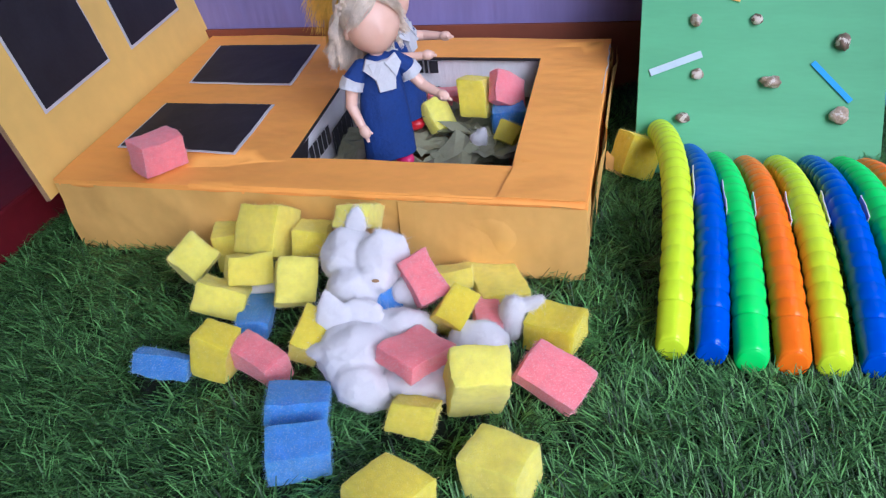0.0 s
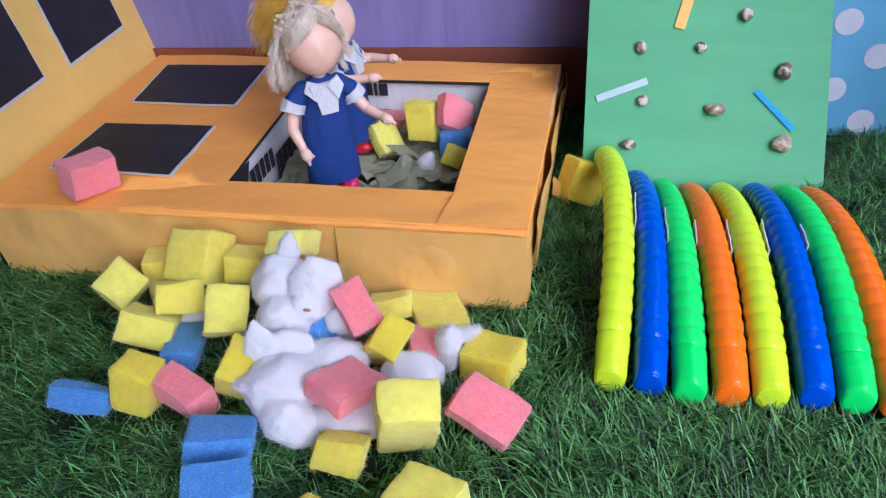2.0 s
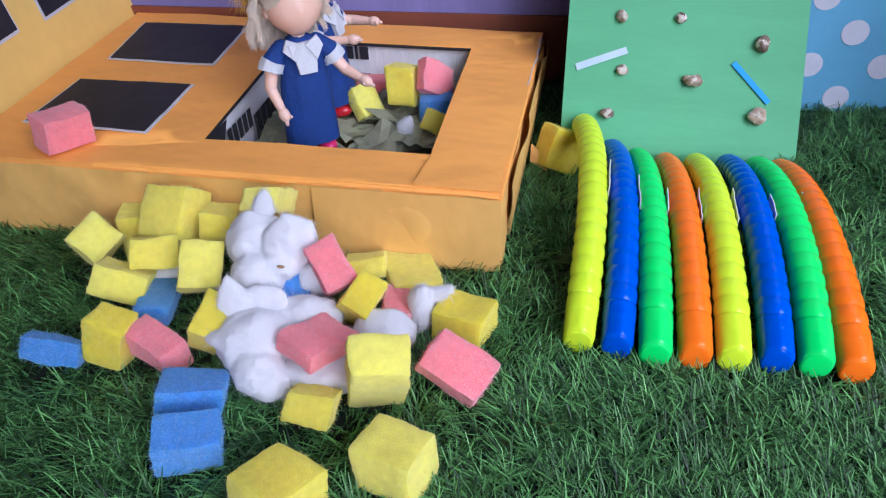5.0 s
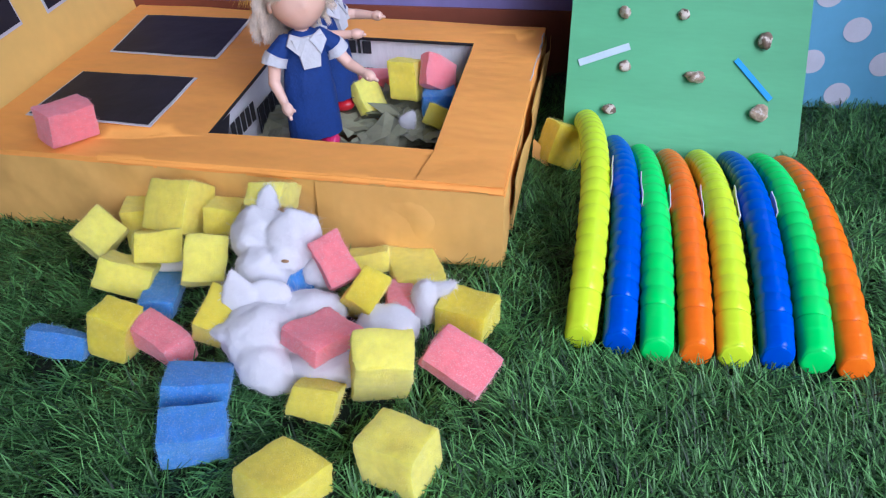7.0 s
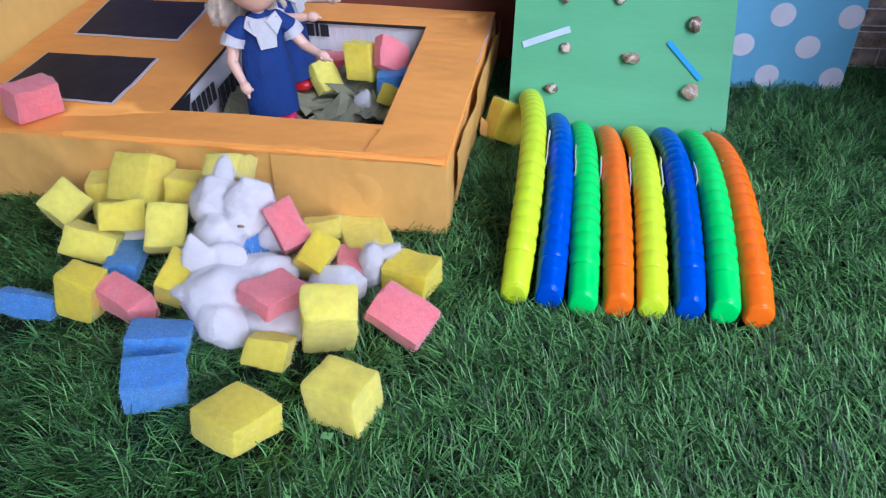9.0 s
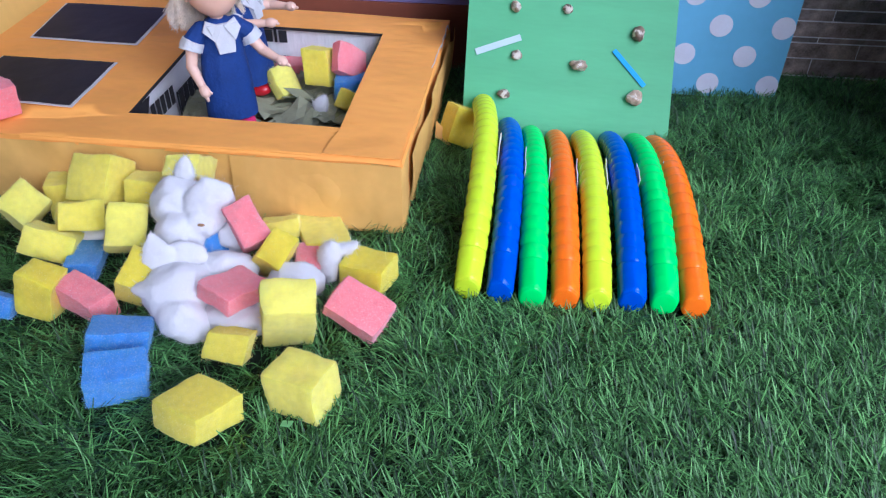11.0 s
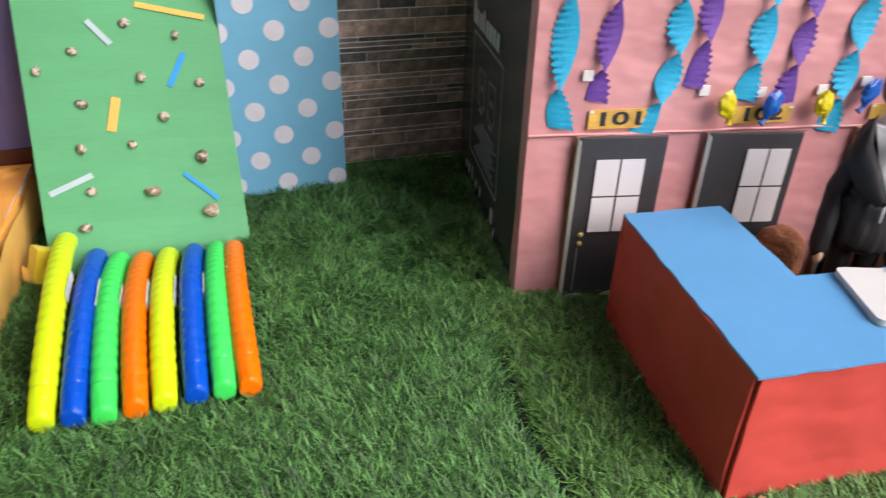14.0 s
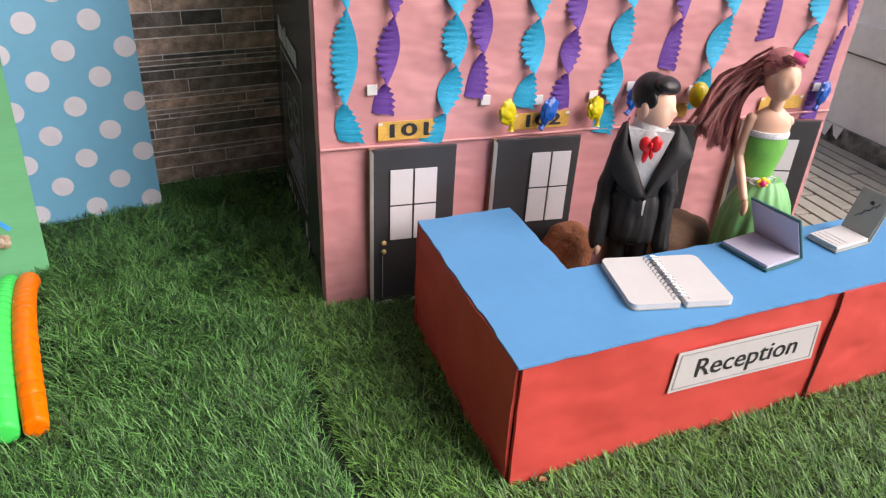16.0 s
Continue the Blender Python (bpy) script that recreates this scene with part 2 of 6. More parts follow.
def block(lo, hi, bevel=0.0, cuts=0, wob=0.0, seed=0):
    """A box between two corners, bevelled, with slightly uneven faces."""
    bm = bmesh.new()
    bmesh.ops.create_cube(bm, size=1.0)
    lo, hi = Vector(lo), Vector(hi)
    for v in bm.verts:
        v.co = Vector([lo[i] + (v.co[i] + 0.5) * (hi[i] - lo[i]) for i in range(3)])
    if bevel:
        bmesh.ops.bevel(bm, geom=bm.edges[:], offset=bevel, segments=2, affect="EDGES", profile=0.6)
    if cuts:
        bmesh.ops.subdivide_edges(bm, edges=bm.edges[:], cuts=cuts, use_grid_fill=True)
    if wob:
        for v in bm.verts:
            v.co += wob * noise.noise_vector(v.co * 22 + Vector((seed, 0, 0)))
    return bm


def plate(pts, normal_shift, cuts=0, wob=0.0, freq=22.0, seed=0):
    """A sheet from corner points in order, thickened along the vector normal_shift."""
    bm = bmesh.new()
    vs = [bm.verts.new(p) for p in pts]
    f = bm.faces.new(vs)
    if cuts:
        bmesh.ops.subdivide_edges(bm, edges=bm.edges[:], cuts=cuts, use_grid_fill=True)
    if wob:
        n = Vector(normal_shift).normalized()
        for v in bm.verts:
            v.co += n * wob * noise.fractal(v.co * freq + Vector((seed, seed, 0)), 1.0, 2.0, 3)
    r = bmesh.ops.extrude_face_region(bm, geom=bm.faces[:])
    for g in r["geom"]:
        if isinstance(g, bmesh.types.BMVert):
            g.co += Vector(normal_shift)
    bmesh.ops.recalc_face_normals(bm, faces=bm.faces[:])
    return bm


def join(*bms):
    """Several meshes as one."""
    out = bmesh.new()
    for b in bms:
        me = bpy.data.meshes.new("tmp")
        b.to_mesh(me)
        b.free()
        out.from_mesh(me)
        bpy.data.meshes.remove(me)
    return out


def disc(r, h, n=24):
    bm = bmesh.new()
    bmesh.ops.create_cone(bm, cap_ends=True, segments=n, radius1=r, radius2=r, depth=h)
    return bm


def moved(bm, m):
    bm.transform(m)
    return bm


def tube_bm(points, radii, n=10, caps=True):
    """A round tube along points with a radius at each."""
    bm = bmesh.new()
    rings = []
    ref = Vector((0.13, 0.31, 0.94))
    for i, p in enumerate(points):
        p = Vector(p)
        d = (Vector(points[min(i + 1, len(points) - 1)]) - Vector(points[max(i - 1, 0)])).normalized()
        a = d.cross(ref)
        a = a.normalized() if a.length > 1e-4 else d.orthogonal().normalized()
        b = d.cross(a)
        rings.append([bm.verts.new(p + radii[i] * (math.cos(2 * math.pi * k / n) * a + math.sin(2 * math.pi * k / n) * b)) for k in range(n)])
    for r0, r1 in zip(rings, rings[1:]):
        for k in range(n):
            bm.faces.new((r0[k], r0[(k + 1) % n], r1[(k + 1) % n], r1[k]))
    if caps:
        bm.faces.new(rings[0][::-1]), bm.faces.new(rings[-1])
    bmesh.ops.recalc_face_normals(bm, faces=bm.faces[:])
    return bm


def ball(c, r, sub=3, m=None, rough=0.0, freq=40.0, seed=0):
    """An ellipsoid with an uneven surface."""
    bm = bmesh.new()
    bmesh.ops.create_icosphere(bm, subdivisions=sub, radius=1.0)
    r = Vector(r) if not isinstance(r, (int, float)) else Vector((r, r, r))
    for v in bm.verts:
        co = v.co.copy()
        k = 1 + rough * noise.fractal(co * freq * max(r) + Vector((seed * 3.1, seed, 0)), 0.8, 2.0, 4) if rough else 1
        v.co = Vector((co.x * r.x, co.y * r.y, co.z * r.z)) * k
    if m is not None:
        bm.transform(m)
    bm.transform(Matrix.Translation(c))
    return bm


def paint(bm, index):
    for f in bm.faces:
        f.material_index = index
    return bm


def letters(text, size, material, parent, m, label="", name="lettering", width=None, bold=0.018):
    """Flat raised lettering in the built-in font, fitted to a width."""
    cu = bpy.data.curves.new("tmp_text", "FONT")
    cu.body, cu.size, cu.extrude, cu.align_x, cu.align_y, cu.resolution_u = text, size, 0.0001, "CENTER", "CENTER", 3
    cu.offset = size * bold
    tmp = bpy.data.objects.new("tmp_text", cu)
    me = bpy.data.meshes.new_from_object(tmp)
    bpy.data.objects.remove(tmp)
    bm = bmesh.new()
    bm.from_mesh(me)
    bpy.data.meshes.remove(me)
    if width:
        w = max(v.co.x for v in bm.verts) - min(v.co.x for v in bm.verts)
        bm.transform(Matrix.Diagonal((width / w, 1, 1, 1)))
    return part(name, bm, material, parent, label, m=m)


# ---- setting ----
g = part("ground", plate([(-30, -30, 0), (30, -30, 0), (30, 30, 0), (-30, 30, 0)], (0, 0, -0.02)), SOIL)
tagged(g, "dark backing under green artificial turf", "ground", kind="structure")
WALL_Y = 0.366
w = part("wall_north", plate([(-1.8, WALL_Y, 0), (1.06, WALL_Y, 0), (1.06, WALL_Y, 2.5), (-1.8, WALL_Y, 2.5)], (0, 0.12, 0)), GROUT)
tagged(w, "wall clad in dark slate ledger stone strips", "wall", kind="structure")
wall_north = w
w = part("wall_west", block((-1.12, -1.82, 0), (-1.0, 0.48, 1.15)), PLASTER)
tagged(w, "plain pale plastered side wall", "wall", kind="structure")
w = part("wall_south", block((-1.0, -1.82, 0), (0.15, -1.7, 2.3)), PLASTER)
tagged(w, "plain pale plastered house wall", "wall", kind="structure")
# low slab out of view, added so light falls off towards the left
w = part("ceiling", plate([(-1.12, -1.7, 1.15), (0.45, -1.7, 1.15), (0.58, -1.2, 1.15), (0.70, -0.65, 1.15), (0.25, 0.02, 1.15), (0.0, 0.5, 1.15), (-1.12, 0.5, 1.15)], (0, 0, 0.12)), PLASTER)
tagged(w, "unseen pale ceiling added to shade the left side", "ceiling", kind="structure")

# terrace and parapet beyond the added ceiling
terrace = part("terrace", plate([(1.06, -3, 0.003), (4, -3, 0.003), (4, 3, 0.003), (1.06, 3, 0.003)], (0, 0, -0.004)), MOULD)
tagged(terrace, "grey paved terrace with grooved tiles", "floor", kind="structure")
PD = Vector((0.185, 0.983, 0)).normalized()
PN = Vector((PD.y, -PD.x, 0))
p0 = Vector((1.433, 0.010, 0))
a, b = p0 - PD * 0.30, p0 + PD * 1.6
PZ = (0.034, 0.152, 0.203)   # tops of the stained foot, the wall and the coping
parapet = thing("parapet", "weathered white terrace parapet with stained black foot", "wall", kind="structure")


def parapet_course(name, z0, z1, proud, depth, mtl, label="", cuts=0, wob=0.0):
    q = [v - PN * proud for v in (a, b)]
    return part(name, plate([up(q[0], z0), up(q[1], z0), up(q[1], z1), up(q[0], z1)], PN * depth, cuts, wob, 30), mtl, parapet, label)


def up(p, z):
    return Vector((p.x, p.y, z))


parapet_course("parapet_wall", 0.0, PZ[1], 0.0, 0.2, PARAPET)
parapet_course("dark_line", PZ[1], PZ[1] + 0.006, 0.004, 0.2, MOULD, "uneven black line under the coping", 30, 0.004)
parapet_course("coping", PZ[1] + 0.006, PZ[2], 0.016, 0.30, PARAPET, "white plastered coping")
parapet_course("coping_top", PZ[2], PZ[2] + 0.05, 0.004, 0.26, PARAPET)
parapet_course("skirting", 0.0, PZ[0], 0.006, 0.012, MOULD, "mould-stained black foot", 40, 0.005)
# pale runs of limewash over the stained foot
for k in range(16):
    c = a.lerp(b, (k + 0.4 * math.sin(k * 2.7)) / 16) - PN * 0.0105
    wd, hh = 0.012 + 0.010 * abs(math.sin(k * 1.9)), PZ[0] * (0.35 + 0.5 * abs(math.sin(k * 3.3)))
    part("limewash_run", plate([up(c, PZ[0] - hh), up(c + PD * wd * 0.5, PZ[0] - hh * 0.8), up(c + PD * wd, PZ[0] + 0.003), up(c - PD * wd * 0.4, PZ[0] + 0.003)], PN * 0.001), PARAPET, parapet)


# ---- play box with a pit ----
H = 0.070
play_box = thing("play_box", "kraft paper wrapped carton with cut-out pit and raised flap", "box")
FL, FR, BR, BL = Vector((-0.425, 0.006, 0)), Vector((0.003, 0.0, 0)), Vector((0.008, 0.315, 0)), Vector((-0.462, 0.352, 0))
HOLE = [Vector((-0.2345, 0.052, 0)), Vector((-0.0545, 0.048, 0)), Vector((-0.058, 0.266, 0)), Vector((-0.250, 0.276, 0))]


def side(a, b, z0, z1, inward, seed):
    return plate([up(a, z0), up(b, z0), up(b, z1), up(a, z1)], inward, 24, 0.0034, 15, seed)


def wrapped_band(z0, z1, seed):
    """Side paper drawn round the front corner, bulging over its soft edge."""
    r = 0.013
    rim = [FL.lerp(FR, k / 60) for k in range(61) if (FR - FL.lerp(FR, k / 60)).length > r]
    c = FR + Vector((-r, r, 0))
    rim += [c + Vector((math.sin(radians(a)) * r, -math.cos(radians(a)) * r, 0)) for a in range(0, 91, 9)]
    rim += [FR.lerp(BR, k / 44) for k in range(45) if (FR - FR.lerp(BR, k / 44)).length > r]
    bm = bmesh.new()
    rows = []
    for i, p in enumerate(rim):
        out = (p - rim[i - 1] if i else rim[1] - p).cross(Vector((0, 0, 1))).normalized()
        col = []
        for k in range(15):
            h = k / 14
            w_ = 0.0040 * noise.fractal(Vector((p.x * 16 + seed, p.y * 16, h * 1.1)), 1.0, 2.0, 3) + 0.0035 * h * (1 - h)
            w_ += 0.0022 * max(0.0, noise.noise(Vector((i * 0.16 + h * 1.5, seed, 0)))) * (1 - h)
            foot = 0.004 * max(0.0, noise.noise(Vector((i * 0.12, 8, 0)))) if k == 0 else 0.0
            col.append(bm.verts.new(up(p + out * w_, z0 + foot + (z1 - z0) * h)))
        rows.append(col)
    for c0, c1 in zip(rows, rows[1:]):
        for k in range(14):
            bm.faces.new((c0[k], c1[k], c1[k + 1], c0[k + 1]))
    return bm


part("wrapped_side", wrapped_band(0.003, H - 0.004, 3), PAPER_SIDE, play_box, "golden kraft paper side drawn round the corner", True)
part("back_side", side(BR, BL, 0.004, H - 0.004, (0, -0.004, 0), 7), PAPER_SIDE, play_box)
part("flap_side", side(BL, FL, 0.004, H - 0.004, (0.004, 0, 0), 9), PAPER_SIDE, play_box)
# top sheet as four strips round the pit, joined
def topstrip(q, seed):
    bm = plate([up(p, H - 0.003) for p in q], (0, 0, 0.003), 10, 0.0011, 14, seed)
    return bm


tops = join(topstrip([FL, FR, HOLE[1], HOLE[0]], 1), topstrip([FR, BR, HOLE[2], HOLE[1]], 1),
            topstrip([BR, BL, HOLE[3], HOLE[2]], 1), topstrip([BL, FL, HOLE[0], HOLE[3]], 1))
bmesh.ops.remove_doubles(tops, verts=tops.verts[:], dist=0.0003)
part("top_sheet", tops, PAPER_TOP, play_box, "orange kraft paper top", True)
# folded paper edge that rolls over the long front corner
pts = [FL.lerp(FR, i / 40) for i in range(41)]
part("front_fold", tube_bm([(p.x, p.y + 0.0035, H - 0.0045 + 0.0006 * noise.noise(Vector((i * 0.5, 0, 0)))) for i, p in enumerate(pts)], [0.0036] * 41, 10), PAPER_TOP, play_box, "", True)
pts = [FR.lerp(BR, 0.94 * i / 30) for i in range(31)]
part("end_fold", tube_bm([(p.x - 0.003, p.y, H - 0.0045 + 0.0008 * noise.noise(Vector((i * 0.6, 4, 0)))) for i, p in enumerate(pts)], [0.004] * 31, 10), PAPER_TOP, play_box, "", True)
# loose overlapping sheets with visible edges
part("overlap_sheet", plate([(-0.058, 0.001, H + 0.0012), (0.002, -0.001, H + 0.0012), (0.002, 0.05, H + 0.0016), (-0.052, 0.05, H + 0.0016)], (0, 0, 0.0006), 6, 0.0006, 40, 2), PAPER_TOP, play_box)
lip = bmesh.new()
prev = None
for i in range(61):
    x = -0.300 + 0.302 * i / 60
    y0 = 0.006 - 0.006 * (x + 0.425) / 0.428
    out = 0.0012 + 0.0008 * noise.noise(Vector((x * 35, 3, 0))) + 0.0025 * max(0, (x + 0.05) / 0.05) ** 2
    row = [lip.verts.new((x, y0 + 0.006, H + 0.0010)), lip.verts.new((x, y0 + 0.001, H + 0.0008)), lip.verts.new((x, y0 - out, H - 0.0024 + 0.001 * noise.noise(Vector((x * 30, 7, 0)))))]
    if prev:
        for k in range(2):
            lip.faces.new((prev[k], row[k], row[k + 1], prev[k + 1]))
    prev = row
part("top_lip", lip, PAPER_TOP, play_box, "loose orange paper edge", True)
part("side_seam", plate([(-0.133, 0.0000, 0.006), (0.003, -0.0020, 0.006), (0.003, -0.0020, 0.0655), (-0.130, 0.0000, 0.0655)], (0, 0.0004, 0), 10, 0.0012, 20, 6), PAPER_SIDE, play_box)
# loose side paper at the short end, standing off the box below the top sheet
torn = bmesh.new()
prev = None
for i in range(61):
    k = i / 60
    p = FR.lerp(BR, 0.07 + 0.93 * k)
    gape = 0.0015 + 0.0075 * max(0.0, noise.noise(Vector((k * 5.2, 2, 0)))) + 0.004 * max(0, k - 0.62)
    zt = H - 0.0065 + 0.0055 * noise.noise(Vector((k * 7, 4, 0))) + 0.0012 * noise.noise(Vector((k * 40, 5, 0)))
    row = [torn.verts.new((p.x + 0.0032, p.y, 0.020)), torn.verts.new((p.x + 0.0046 + 0.25 * gape, p.y, 0.043)), torn.verts.new((p.x + 0.0040 + 0.7 * gape, p.y, 0.057)), torn.verts.new((p.x + 0.0030 + gape, p.y, zt))]
    if prev:
        for j in range(3):
            torn.faces.new((prev[j], row[j], row[j + 1], prev[j + 1]))
    prev = row
part("torn_paper", torn, PAPER_SIDE, play_box, "loose torn paper edge standing off", True)
part("torn_lining", plate([(0.0050, 0.175, H - 0.006), (0.0085, 0.300, H - 0.005), (0.0085, 0.300, H + 0.0006), (0.0050, 0.18, H + 0.0004)], (-0.0008, 0, 0), 8, 0.0014, 60), WHITE_PAPER, play_box, "white torn lining paper")
part("curled_scrap", plate([(0.012, 0.150, 0.012), (0.026, 0.146, 0.006), (0.028, 0.150, 0.013), (0.012, 0.158, 0.026)], (0.0004, -0.0005, 0), 6, 0.003, 60), PAPER_SIDE, play_box, "curled scrap of kraft paper")
# pit walls and floor
def liner(a, b, inward, mtl, name, label=""):
    return part(name, plate([up(a, 0.004), up(b, 0.004), up(b, H - 0.0035), up(a, H - 0.0035)], inward, 8, 0.0008, 30), mtl, play_box, label)


liner(HOLE[3] + Vector((0.002, 0.006, 0)), HOLE[2] + Vector((0.0, 0.006, 0)), (0, 0.004, 0), WHITE_CARD, "pit_back_wall", "white printed carton inside")
liner(HOLE[0] + Vector((-0.006, 0, 0)), HOLE[3] + Vector((-0.006, 0, 0)), (-0.004, 0, 0), WHITE_CARD, "pit_side_wall", "white printed carton inside")
liner(HOLE[2] + Vector((0.006, 0, 0)), HOLE[1] + Vector((0.006, 0, 0)), (0.004, 0, 0), BLACK_PAPER, "pit_side_wall", "black carton wall")
liner(HOLE[1] + Vector((0, -0.006, 0)), HOLE[0] + Vector((0, -0.006, 0)), (0, -0.004, 0), CARD, "pit_front_wall")
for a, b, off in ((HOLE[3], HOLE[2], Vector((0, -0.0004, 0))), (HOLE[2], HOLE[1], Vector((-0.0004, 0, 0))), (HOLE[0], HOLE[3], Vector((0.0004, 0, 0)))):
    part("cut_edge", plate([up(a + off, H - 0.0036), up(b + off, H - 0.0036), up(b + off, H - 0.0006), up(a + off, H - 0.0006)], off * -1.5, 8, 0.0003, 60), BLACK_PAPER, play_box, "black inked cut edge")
# black triangle paints the shadow gap between liner and front wall
part("corner_shade", plate([(-0.2372, 0.0535, 0.020), (-0.2372, 0.0700, 0.030), (-0.2378, 0.0960, H - 0.005), (-0.2372, 0.0535, H - 0.005)], (0.0006, 0, 0)), BLACK_PAPER, play_box, "black triangle standing in for the shadow gap in the corner")
part("pit_floor", plate([up(p, 0.005) for p in HOLE], (0, 0, -0.003)), CARD, play_box)
# print on the pit's back wall: brand as plain bars, slogan as words
px = -0.2525
for i, (wd, z0, z1) in enumerate([(0.010, 0.0515, 0.0645), (0.013, 0.0515, 0.0645), (0.010, 0.0515, 0.0645), (0.008, 0.0515, 0.0645), (0.010, 0.0515, 0.0645), (0.009, 0.0515, 0.0645), (0.003, 0.0515, 0.0665), (0.009, 0.0515, 0.0645)]):
    yb = 0.2755 - 0.047 * (px + 0.2)
    part("print_bar", block((px, yb - 0.0006, z0), (px + wd, yb, z1), 0.0005), INK, play_box, "bold dark printed bar")
    px += wd + 0.0022
arc = [(-0.238 + 0.038 * i / 14, 0.2752, 0.0485 - 0.0035 * math.sin(math.pi * i / 14)) for i in range(15)]
part("print_curve", tube_bm(arc, [0.0003 + 0.0010 * math.sin(math.pi * i / 14) for i in range(15)], 6), INK, play_box, "dark printed curved stroke")
letters("India's largest online store", 0.0078, INK, play_box, pose(-0.2105, 0.2750, 0.0360, 90, 0, -2.7), "small dark printed slogan", width=0.092)
for i in range(14):
    part("print_bar", block((-0.2402 - 0.0075 * i / 40, 0.150 + 0.0042 * i, 0.018), (-0.2396 - 0.0075 * i / 40, 0.1522 + 0.0042 * i + 0.001 * (i % 3), 0.044)), INK, play_box)
for i in range(5):
    part("print_bar", block((-0.2388, 0.095 + 0.010 * i, 0.038), (-0.2382, 0.102 + 0.010 * i, 0.055)), INK, play_box)

# four black window papers on the top and flap
def window_paper(q, n, name="window_paper"):
    c = sum((Vector(p) for p in q), Vector()) / 4
    n = Vector(n)
    wp = part(name, plate([Vector(p) + n * 0.0012 for p in q], n * 0.0006, 6, 0.0006, 40), WHITE_PAPER, play_box, "white paper edge round a black window")
    part("window_black", plate([Vector(p).lerp(c, 0.045) + n * 0.0022 for p in q], n * 0.0005, 6, 0.0006, 40), BLACK_PAPER, wp, "matt black paper")


window_paper([(-0.400, 0.060, H), (-0.283, 0.052, H), (-0.291, 0.149, H), (-0.407, 0.151, H)], (0, 0, 1))
window_paper([(-0.409, 0.200, H), (-0.293, 0.194, H), (-0.306, 0.307, H), (-0.431, 0.309, H)], (0, 0, 1))
# raised flap, hinged on the short side and leaning outward
TH = radians(11)
FU = Vector((-math.sin(TH), 0, math.cos(TH)))
f0, f1 = Vector((-0.432, 0.002, 0.052)), Vector((-0.468, 0.362, 0.066))
FNRM = (f1 - f0).cross(FU).normalized()
if FNRM.x < 0:
    FNRM = -FNRM
flap = part("flap", plate([f0, f1, f1 + FU * 0.30, f0 + FU * 0.30], -FNRM * 0.004, 12, 0.0012, 10, 3), PAPER_FLAP, play_box, "raised yellow paper-covered flap")
part("flap_core", plate([f0 - FNRM * 0.0042 + Vector((0, -0.0012, 0)), f0 - FNRM * 0.0005 + Vector((0, -0.0012, 0)), f0 + FU * 0.30 - FNRM * 0.0005 + Vector((0, -0.0012, 0)), f0 + FU * 0.30 - FNRM * 0.0042 + Vector((0, -0.0012, 0))], (0, 0.001, 0)), CARD, flap, "bare corrugated edge")
fy = (f1 - f0).normalized()
for s0, s1, h0, h1 in ((0.045, 0.155, 0.055, 0.19), (0.195, 0.31, 0.050, 0.19)):
    window_paper([f0 + fy * s0 + FU * h0, f0 + fy * s1 + FU * h0, f0 + fy * s1 + FU * h1, f0 + fy * s0 + FU * h1], FNRM)

# dark red carton beside the box
rc = part("red_carton", block((-0.80, -0.10, 0.004), (-0.478, 0.34, 0.045), 0.003, 3, 0.002), DARK_RED)
tagged(rc, "dark red carton standing beside the wrapped box", "box")
# purple backdrop with a red-brown foot
backdrop = thing("backdrop_panel", "purple cloth backdrop with a red-brown lower band", "panel")
part("cloth", plate([(-1.0, 0.352, 0.074), (0.30, 0.352, 0.074), (0.30, 0.356, 0.62), (-1.0, 0.356, 0.62)], (0, 0.004, 0), 40, 0.0025, 9), PURPLE, backdrop, "softly wrinkled purple cloth", True)
part("foot_band", plate([(-1.0, 0.347, 0.002), (0.30, 0.347, 0.002), (0.30, 0.347, 0.076), (-1.0, 0.347, 0.078)], (0, 0.004, 0), 16, 0.0010, 12), BROWN, backdrop, "red-brown paper band")
sg = part("hanging_sign", plate([(-0.17, 0.3475, 0.190), (-0.030, 0.3475, 0.195), (-0.030, 0.349, 0.262), (-0.17, 0.349, 0.262)], (0, 0.001, 0), 4, 0.001, 30), YELLOW_SIGN)
tagged(sg, "yellow paper sign with dark lettering on purple cloth", "sign")
part("white_edge", plate([(-0.172, 0.3482, 0.187), (-0.027, 0.3482, 0.192), (-0.027, 0.3497, 0.264), (-0.172, 0.3497, 0.264)], (0, 0.0008, 0), 4, 0.001, 30), WHITE_PAPER, sg)
for i in range(7):
    part("print_bar", block((-0.160 + 0.0155 * i, 0.3455, 0.216), (-0.150 + 0.0155 * i, 0.3470, 0.243)), INK, sg)


